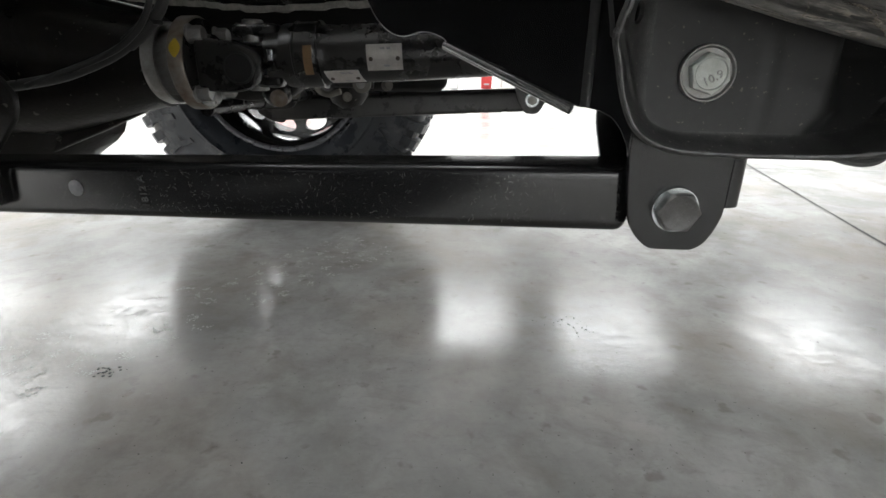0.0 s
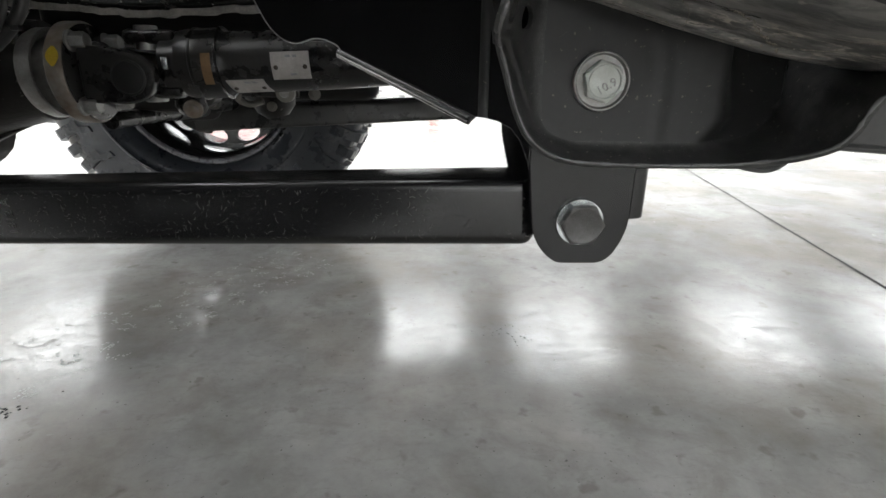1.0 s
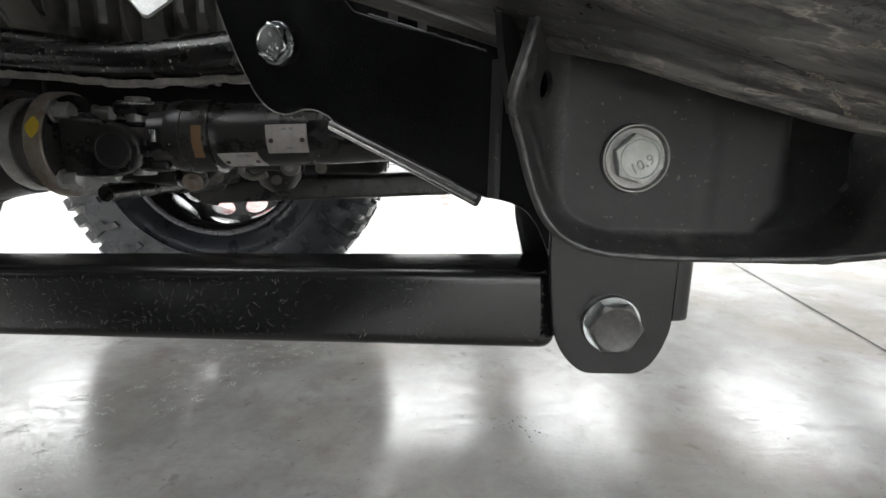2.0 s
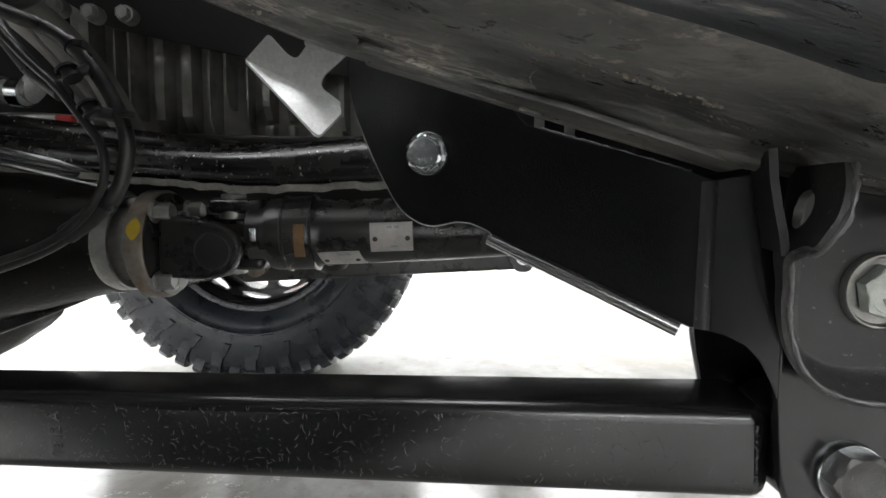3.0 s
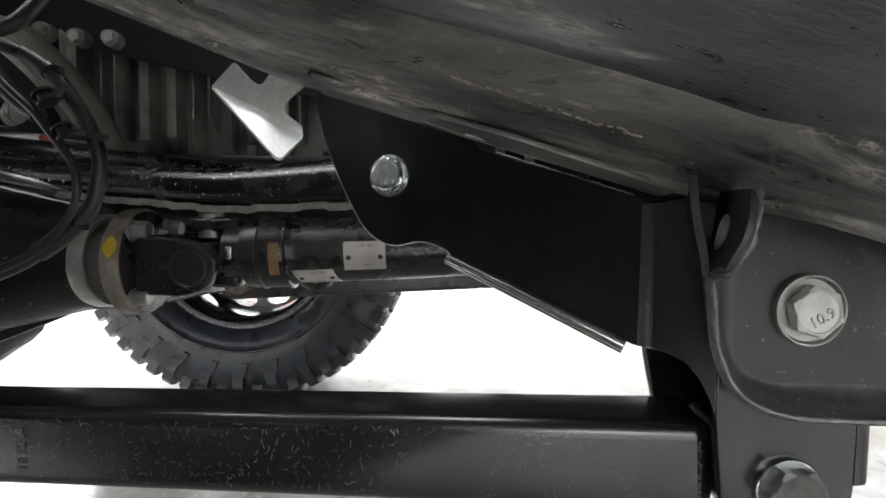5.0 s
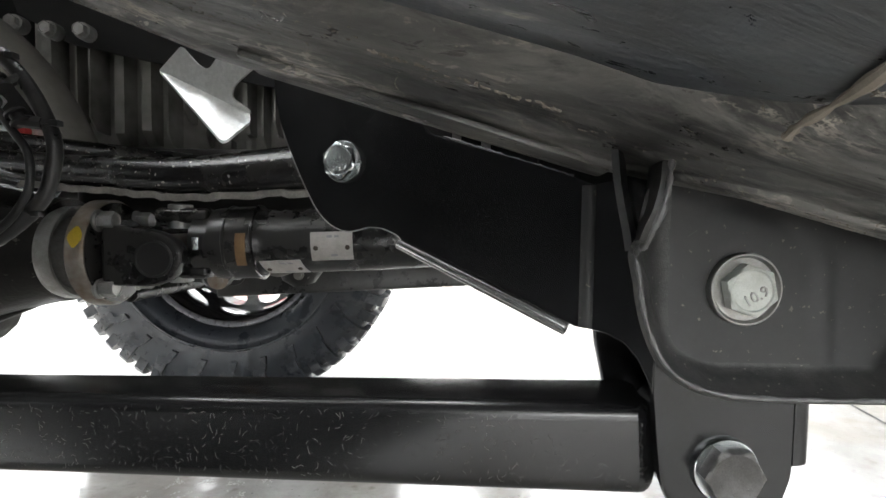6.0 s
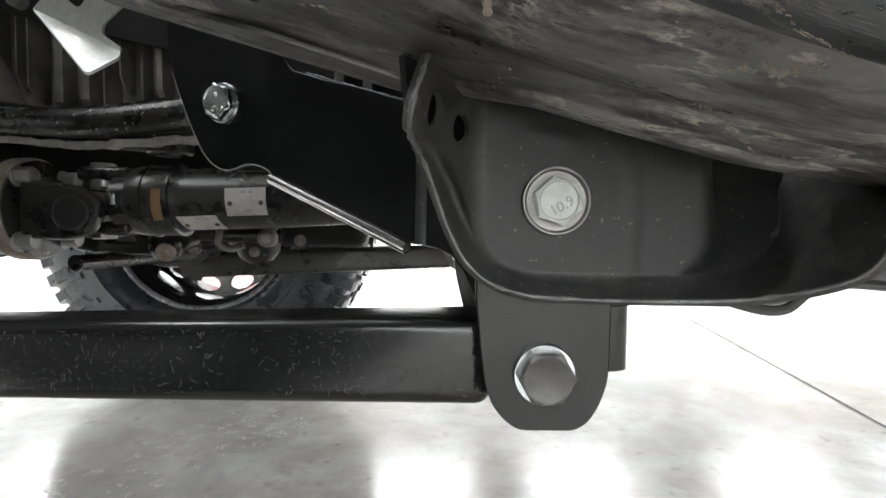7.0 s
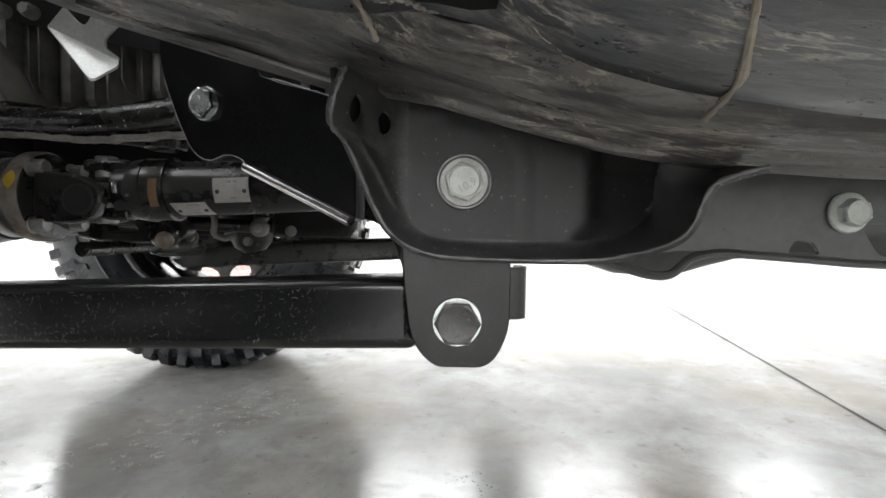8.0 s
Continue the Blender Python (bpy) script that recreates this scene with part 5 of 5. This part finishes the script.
    cal = plate(rounded([(-0.06, 0.09), (0.06, 0.09), (0.08, 0.165), (-0.08, 0.165)], 0.02), 0.044, Matrix.Translation((0, -0.056, 0)), (), 0.006)
    part("caliper", cal, IRON, w)
    return w


far_wheel = build_wheel((-0.415, 1.23, 0.434), "black spoked wheel with a chunky all-terrain tyre on the floor")


far_wheel.scale = (1.038, 1.0, 1.038)
copy_thing(far_wheel, Matrix.Translation((-0.415, -0.405, 0.434)) @ Matrix.Rotation(math.pi, 4, "Z"))


# ---- pale sheet bracket, ribbed casting and lines near the axle ----
def build_pale_bracket():
    b = thing("sheet_bracket", "pale grey folded sheet metal bracket hanging from the rail", "bracket")
    # the fold lies deepest; both leaves lean forward from it
    upper = [Vector(p) for p in ((-0.0315, 0.0575, 0.5568), (-0.0182, 0.0554, 0.5698), (-0.009, 0.056, 0.5596), (-0.0035, 0.056, 0.5571), (0.007, 0.054, 0.5704), (0.0253, 0.0541, 0.5611), (0.0103, 0.0563, 0.5487), (0.0086, 0.057, 0.5429), (0.0189, 0.0573, 0.5355), (0.019, 0.0575, 0.5334))]
    lower = [upper[0]] + [Vector(p) for p in ((0.0116, 0.0385, 0.5141), (0.0209, 0.0535, 0.5296))] + [upper[-1]]
    for name, pts, radii in (("upper_leaf", upper, [0.0005, 0.002, 0.003, 0.003, 0.002, 0.002, 0.004, 0.004, 0.001, 0.0005]), ("lower_leaf", lower, [0.0005, 0.0045, 0.004, 0.0005])):
        o = pts[0]
        ux = (pts[-1] - o).normalized()
        n = ux.cross(pts[1] - o).normalized()
        n = n if n.y > 0 else -n
        uz = n.cross(ux)
        loop = [o + ux * a + uz * b_ for a, b_ in rounded([((p - o).dot(ux), (p - o).dot(uz)) for p in pts], radii, 6)]
        bm = bmesh.new()
        rings(bm, [loop, [p + n * 0.0021 for p in loop]])
        part(name, bm, PALE, b)
    part("hanger", box((0.0, 0.058, 0.565), (0.022, 0.0605, 0.60), 0.0005), PALE, b)


build_pale_bracket()


def build_ribbed_case():
    c = thing("transmission_case", "dirty ribbed grey transmission casting beside the engine", "transmission")
    part("wall", box((-0.36, 0.392, 0.553), (0.16, 0.62, 0.80), 0.006), CAST_ALLOY, c)
    rng = random.Random(11)
    x = -0.335
    while x < 0.14:
        fin = rng.random() < 0.35
        w = 0.006 if fin else rng.choice((0.009, 0.013, 0.018))
        z0 = 0.556 + rng.choice((0, 0.004, 0.016, 0.03))
        d = rng.uniform(0.356, 0.382)
        tip = 0.001 if fin else w * 0.3
        bm = bmesh.new()
        rings(bm, [[(x, 0.393, z0), (x + w, 0.393, z0), (x + w / 2 + tip, d + 0.012, z0 + 0.002), (x + w / 2 - tip, d + 0.012, z0 + 0.002)],
                   [(x, 0.393, z0 + 0.012), (x + w, 0.393, z0 + 0.012), (x + w / 2 + tip, d, z0 + 0.016), (x + w / 2 - tip, d, z0 + 0.016)],
                   [(x, 0.393, 0.70), (x + w, 0.393, 0.70), (x + w / 2 + tip, d, 0.70), (x + w / 2 - tip, d, 0.70)]])
        part("rib", bm, CAST_ALLOY, c)
        if not fin and z0 > 0.565:
            part("rib", box((x + 0.001, 0.376, 0.556), (x + w - 0.001, 0.393, z0 - 0.004), 0.0015), CAST_ALLOY, c)
        x += w + rng.uniform(0.008, 0.02)
    part("bell_housing", box((-0.75, 0.40, 0.50), (-0.358, 0.75, 0.84), 0.03, 3), BELLY, c)
    part("ledge", box((-0.31, 0.36, 0.680), (-0.11, 0.395, 0.692), 0.004), SHEET, c)
    # added dark sheet painting the shaded gap between rail and casting
    part("shade_strip", plate([(-0.36, 0.74), (-0.345, 0.70), (-0.29, 0.668), (-0.2, 0.650), (-0.11, 0.632), (0.03, 0.608), (0.06, 0.66), (0.0, 0.74)], 0.006, Matrix.Translation((0, 0.352, 0))), BELLY, c, "black strip put in for the shade under the rail")
    part("sump", box((-0.34, 0.42, 0.472), (0.36, 0.72, 0.556), 0.02, 3), BELLY, c)
    part("sump_flange", box((-0.30, 0.37, 0.545), (0.16, 0.60, 0.556), 0.003), IRON, c)
    for bx, by, bz in ((-0.303, 0.296, 0.668), (-0.270, 0.298, 0.663), (-0.238, 0.300, 0.663)):
        bolt = part("case_bolt", lathe((bx, by, bz), (0, -1, 0), ((-0.01, 0.0085), (0.0, 0.0085), (0.002, 0.0085)), 16), DULL_STEEL, c)
        part("hex", hex_head((bx, by - 0.002, bz), (0, -1, 0), 0.012, 0.006), DULL_STEEL, bolt)
    return c


build_ribbed_case()


def build_lines():
    shield = thing("heat_shield", "curved dirty grey sheet shield behind the hoses", "heat shield")
    rows = []
    for k in range(17):
        t = k / 16
        x, z = -0.325 + 0.10 * t + 0.01 * math.sin(t * 3), 0.665 - 0.125 * t ** 1.2
        rows.append([(x - 0.02, 0.272, z - 0.012), (x, 0.256, z), (x + 0.007, 0.262, z + 0.005), (x + 0.010, 0.285, z + 0.007), (x + 0.008, 0.288, z + 0.005), (x + 0.005, 0.266, z + 0.003), (x, 0.260, z - 0.004), (x - 0.02, 0.276, z - 0.016)])
    bm = bmesh.new()
    rings(bm, rows)
    sheet = part("sheet", bm, SHEET, shield, smooth=60)
    part("hem", tube([(-0.333, 0.257, 0.665), (-0.303, 0.2555, 0.637), (-0.275, 0.2555, 0.605), (-0.246, 0.2555, 0.572), (-0.224, 0.2555, 0.540)], 0.0022, 8, 6), SHEET, shield)

    h = thing("brake_hose", "thick black rubber hose with clips and cable ties", "hose")
    part("hose", tube([(-0.2, 0.098, 0.597), (-0.184, 0.098, 0.591), (-0.164, 0.10, 0.583), (-0.145, 0.10, 0.567), (-0.130, 0.10, 0.544), (-0.122, 0.10, 0.521), (-0.124, 0.10, 0.501),
                       (-0.131, 0.10, 0.484), (-0.149, 0.10, 0.468), (-0.173, 0.10, 0.452), (-0.20, 0.10, 0.4405), (-0.235, 0.10, 0.430), (-0.30, 0.11, 0.42)], 0.0046, 14, 14, None, 0.02), HOSE, h)
    part("ferrule", lathe((-0.205, 0.098, 0.599), (0.9, 0, -0.3), ((0, 0.003), (0.001, 0.0068), (0.007, 0.0068), (0.008, 0.0045)), 18), PLASTIC, h)
    for x, z, ax in ((-0.1265, 0.5335, (0.25, 0, -1)), (-0.1535, 0.5755, (0.75, 0, -0.65)), (-0.140, 0.4755, (-0.75, 0, -0.65))):
        tie = part("cable_tie", lathe((x, 0.10, z), ax, ((-0.0016, 0.0047), (-0.0016, 0.0058), (0.0016, 0.0058), (0.0016, 0.0047)), 18), PLASTIC, h)
        part("tie_head", box((x + 0.004, 0.0955, z - 0.002), (x + 0.010, 0.1015, z + 0.002), 0.0008), PLASTIC, tie)
    part("sleeve", tube([(-0.138, 0.10, 0.478), (-0.150, 0.10, 0.4675), (-0.163, 0.10, 0.4585)], 0.0062, 14, 4, None, 0.05), PLASTIC, h)
    c = thing("sensor_cable", "thin black wheel sensor cable clipped beside the hose", "cable")
    part("cable", tube([(-0.205, 0.092, 0.598), (-0.178, 0.093, 0.567), (-0.159, 0.093, 0.549), (-0.143, 0.092, 0.529), (-0.133, 0.092, 0.514), (-0.131, 0.091, 0.497), (-0.136, 0.091, 0.483), (-0.151, 0.092, 0.466), (-0.18, 0.092, 0.449), (-0.26, 0.10, 0.424)], 0.0026, 10, 10), PLASTIC, c)
    for x, z in ((-0.1385, 0.5355), (-0.150, 0.5565)):
        part("clip", lathe((x, 0.0925, z), (0.55, 0, -0.8), ((-0.004, 0.003), (-0.004, 0.0062), (-0.0025, 0.0062), (-0.0025, 0.004), (0.0025, 0.004), (0.0025, 0.0062), (0.004, 0.0062), (0.004, 0.003)), 16), PLASTIC, c)
    part("clip_bridge", tube([(-0.1405, 0.0935, 0.534), (-0.127, 0.097, 0.533)], 0.0042, 8, 1), PLASTIC, c)
    part("clip_bridge", tube([(-0.156, 0.0935, 0.552), (-0.141, 0.098, 0.562)], 0.0032, 8, 1), PLASTIC, c)
    c2 = thing("wiring_loom", "black taped wiring loom running up beside the hose", "cable")
    part("loom", tube([(-0.32, 0.14, 0.66), (-0.235, 0.12, 0.618), (-0.202, 0.112, 0.582), (-0.181, 0.106, 0.560), (-0.160, 0.100, 0.546)], 0.0054, 12, 8), HOSE, c2)
    part("branch", tube([(-0.20, 0.10, 0.598), (-0.186, 0.104, 0.602), (-0.175, 0.11, 0.613), (-0.165, 0.12, 0.64), (-0.16, 0.13, 0.70)], 0.0048, 12, 8), HOSE, c2)
    r = thing("drag_link", "glossy steering drag link ahead of the axle, highlight put in as pale steel", "drag link")
    part("rod", tube([(-0.48, 0.165, 0.558), (-0.27, 0.168, 0.516), (-0.22, 0.17, 0.5055), (-0.176, 0.1725, 0.4962)], 0.0085, 20, 4), LINK_STEEL, r)
    p = thing("track_bar", "glossy black track bar crossing above the axle", "track bar")
    part("bar", tube([(-0.55, 0.235, 0.548), (-0.36, 0.24, 0.542), (-0.22, 0.26, 0.530), (-0.12, 0.33, 0.525)], 0.017, 18, 4), TUBE_COAT, p)
    part("bushing_eye", lathe((-0.102, 0.346, 0.508), (0, 0, 1), ((0, 0.014), (0, 0.024), (0.002, 0.026), (0.033, 0.026), (0.035, 0.024), (0.035, 0.014)), 28), TUBE_COAT, p)
    part("bushing", lathe((-0.102, 0.346, 0.506), (0, 0, 1), ((0, 0.006), (0, 0.0135), (0.039, 0.0135), (0.039, 0.006)), 24), RUBBER, p, "black rubber bushing")
    j = thing("line_clamp", "pale steel line clamps with a red clip", "clamp")
    part("clamp", tube([(-0.40, 0.295, 0.585), (-0.365, 0.29, 0.588), (-0.335, 0.29, 0.582), (-0.32, 0.29, 0.595)], 0.011, 14, 4), PALE, j)
    part("band", lathe((-0.345, 0.291, 0.584), (1, 0, -0.1), ((0, 0.0115), (0, 0.0135), (0.012, 0.0135), (0.012, 0.0115)), 18), ZINC, j)
    for bx in (-0.372, -0.357, -0.331):
        part("band", lathe((bx, 0.2905, 0.5865), (1, 0, -0.1), ((0, 0.0115), (0, 0.0128), (0.005, 0.0128), (0.005, 0.0115)), 18), DULL_STEEL, j)
    part("pipe", tube([(-0.42, 0.30, 0.558), (-0.34, 0.30, 0.562), (-0.27, 0.30, 0.558)], 0.005, 10, 4), PALE, j)
    part("red_clip", box((-0.303, 0.285, 0.553), (-0.287, 0.295, 0.563), 0.002), LENS_RED, j, "small red plastic clip")


build_lines()


def build_rail_details():
    s = thing("stud_plate", "small steel studs above the bracket wing", "stud")
    for x in (0.135, 0.155):
        part("stud", box((x, 0.112, 0.51), (x + 0.006, 0.118, 0.58), 0.001), DULL_STEEL, s)
    # made-up black sheet that keeps the gap above the wing dark
    part("strap", box((0.06, 0.12, 0.47), (0.24, 0.128, 0.60), 0.001), BELLY, s)


build_rail_details()


def build_tyre_print():
    """Dusty tread print left on the concrete: a row of thin pale blocks of dried dirt."""
    d = tagged(new("tyre_print", bpy.data.meshes.new("tyre_print")), "pale dusty tyre tread print on the concrete", "floor mark", kind="stuff")
    rng = random.Random(5)
    bm = bmesh.new()
    a, b = Vector((-0.62, 0.18, 0)), Vector((-0.1, 0.92, 0))
    along = (b - a).normalized()
    side = Vector((-along.y, along.x, 0))
    for i in range(15):
        for k in range(5):
            if rng.random() < 0.25:
                continue
            c = a + along * (0.06 * i + 0.014 * (k % 2)) + side * (0.042 * (k - 2))
            w, h = rng.uniform(0.012, 0.017), rng.uniform(0.014, 0.021)
            lean = 0.35 * (1 if k % 2 else -1)
            # each tread block left a broken patch of small flecks
            for _ in range(150):
                u, v = rng.uniform(-1, 1), rng.uniform(-1, 1)
                p = c + side * (u * w) + along * (v * h + u * w * lean)
                if noise.noise(p * 70) + 0.55 * noise.noise(p * 210) < 0.05 + 0.25 * max(abs(u), abs(v)) ** 4:
                    continue
                r = rng.uniform(0.0005, 0.0018)
                n = rng.randint(5, 7)
                bm.faces.new([bm.verts.new(p + Vector((r * rng.uniform(0.5, 1.3) * math.cos(6.283 * q / n), r * rng.uniform(0.5, 1.3) * math.sin(6.283 * q / n), 0.0003 + rng.uniform(0, 0.0002)))) for q in range(n)])
    bm.to_mesh(d.data)
    bm.free()
    d.data.materials.append(DUST)


build_tyre_print()


def build_floor_dirt():
    d = tagged(new("floor_debris", bpy.data.meshes.new("floor_debris")), "small dark dirt flakes and chips on the concrete", "debris", kind="stuff")
    rng = random.Random(21)
    bm = bmesh.new()
    spots = [(-0.412, 0.285, 0.012, 26), (0.30, 0.50, 0.02, 18), (0.33, 0.47, 0.012, 10), (-0.13, 0.12, 0.004, 2), (0.02, 0.72, 0.004, 3)]
    spots += [(rng.uniform(-0.9, 1.2), rng.uniform(-0.1, 1.4), 0.004, 1) for _ in range(60)]
    for x, y, spread, n in spots:
        for _ in range(n):
            c = Vector((x + rng.gauss(0, spread), y + rng.gauss(0, spread * 0.7), 0.0004))
            r = rng.uniform(0.0007, 0.0022) * (1.5 if n > 20 else 1)
            k = rng.randint(4, 6)
            ring = [c + Vector((r * rng.uniform(0.5, 1.2) * math.cos(6.283 * i / k), r * rng.uniform(0.5, 1.2) * math.sin(6.283 * i / k), 0)) for i in range(k)]
            top = bm.verts.new(c + Vector((0, 0, r * 0.4)))
            vs = [bm.verts.new(p) for p in ring]
            for i in range(k):
                bm.faces.new((vs[i], vs[(i + 1) % k], top))
    bm.to_mesh(d.data)
    bm.free()
    d.data.materials.append(IRON)


build_floor_dirt()


from mathutils import bvhtree


def build_dried_mud():
    """Dried splashes, crumbs and drips stuck to the underside of the rail and the mount."""
    d = tagged(new("dried_mud", bpy.data.meshes.new("dried_mud")), "tan dried mud crumbs and drips stuck under the frame rail", "mud", kind="stuff")
    rng = random.Random(77)
    tree = bvhtree.BVHTree
    skins = []
    for ob in near_rail.children:
        if ob.name.startswith(("rail", "outer_panel")):
            skins.append(tree.FromPolygons([v.co for v in ob.data.vertices], [p.vertices for p in ob.data.polygons]))
    bm = bmesh.new()

    def under(x, y):
        hits = [s.ray_cast(Vector((x, y, 0.2)), Vector((0, 0, 1))) for s in skins]
        hits = [h[0] for h in hits if h[0] is not None]
        return min(hits, key=lambda p: p.z) if hits else None

    def crumb(x, y, r, stretch=1.0, turn=0.0):
        base = under(x, y)
        if base is None:
            return
        n = rng.randint(6, 9)
        ring, mid = [], []
        for q in range(n):
            a = 6.283 * q / n
            e = r * rng.uniform(0.55, 1.3)
            u, v = e * math.cos(a) * stretch, e * math.sin(a)
            dx, dy = u * math.cos(turn) - v * math.sin(turn), u * math.sin(turn) + v * math.cos(turn)
            p = under(x + dx, y + dy)
            if p is None or abs(p.z - base.z) > 0.012:
                return
            ring.append(bm.verts.new(p + Vector((0, 0, 0.0004))))
            mid.append(bm.verts.new((p * 0.6 + base * 0.4) - Vector((0, 0, r * rng.uniform(0.1, 0.35) + 0.0002))))
        for q in range(n):
            bm.faces.new((ring[q], ring[(q + 1) % n], mid[(q + 1) % n], mid[q]))
        bm.faces.new(mid)

    for _ in range(110):
        cx, cy = rng.uniform(-0.1, 0.62), rng.choice((rng.uniform(-0.09, 0.0), rng.gauss(-0.008, 0.003), rng.gauss(-0.038, 0.003), rng.uniform(-0.19, -0.08)))
        spread = rng.uniform(0.002, 0.012)
        turn = rng.gauss(0, 0.35)
        for _ in range(rng.randint(6, 26)):
            crumb(cx + rng.gauss(0, spread * 1.6), cy + rng.gauss(0, spread * 0.5), 0.00015 + 0.0004 * rng.random() ** 2, rng.uniform(1, 2.4), turn)
    for _ in range(24):
        # drips and scrapes: chains of thin flat crumbs
        x, y = rng.uniform(-0.05, 0.6), rng.uniform(-0.18, -0.01)
        a = rng.choice((rng.gauss(0, 0.2), rng.gauss(0.9, 0.5)))
        for _ in range(rng.randint(6, 22)):
            crumb(x, y, rng.uniform(0.0002, 0.0004), 2.4, a)
            a += rng.gauss(0, 0.35)
            x, y = x + 0.0014 * math.cos(a), y + 0.0014 * math.sin(a)
    # long scrapes along the panel
    for x0, y0, x1, y1 in ((0.222, -0.118, 0.262, -0.108), (0.258, -0.142, 0.33, -0.112), (0.30, -0.092, 0.325, -0.098), (0.30, -0.07, 0.345, -0.04), (0.40, -0.06, 0.5, -0.05), (0.10, -0.05, 0.17, -0.045)):
        for k in range(90):
            t = rng.random()
            wob = 0.0025 * noise.noise(Vector((t * 9, x0 * 40, 0.5)))
            crumb(x0 + (x1 - x0) * t, y0 + (y1 - y0) * t + wob + rng.gauss(0, 0.0007), rng.uniform(0.0003, 0.0009), 1.8, math.atan2(y1 - y0, x1 - x0))
    bm.to_mesh(d.data)
    bm.free()
    d.data.materials.append(MUD)


build_dried_mud()
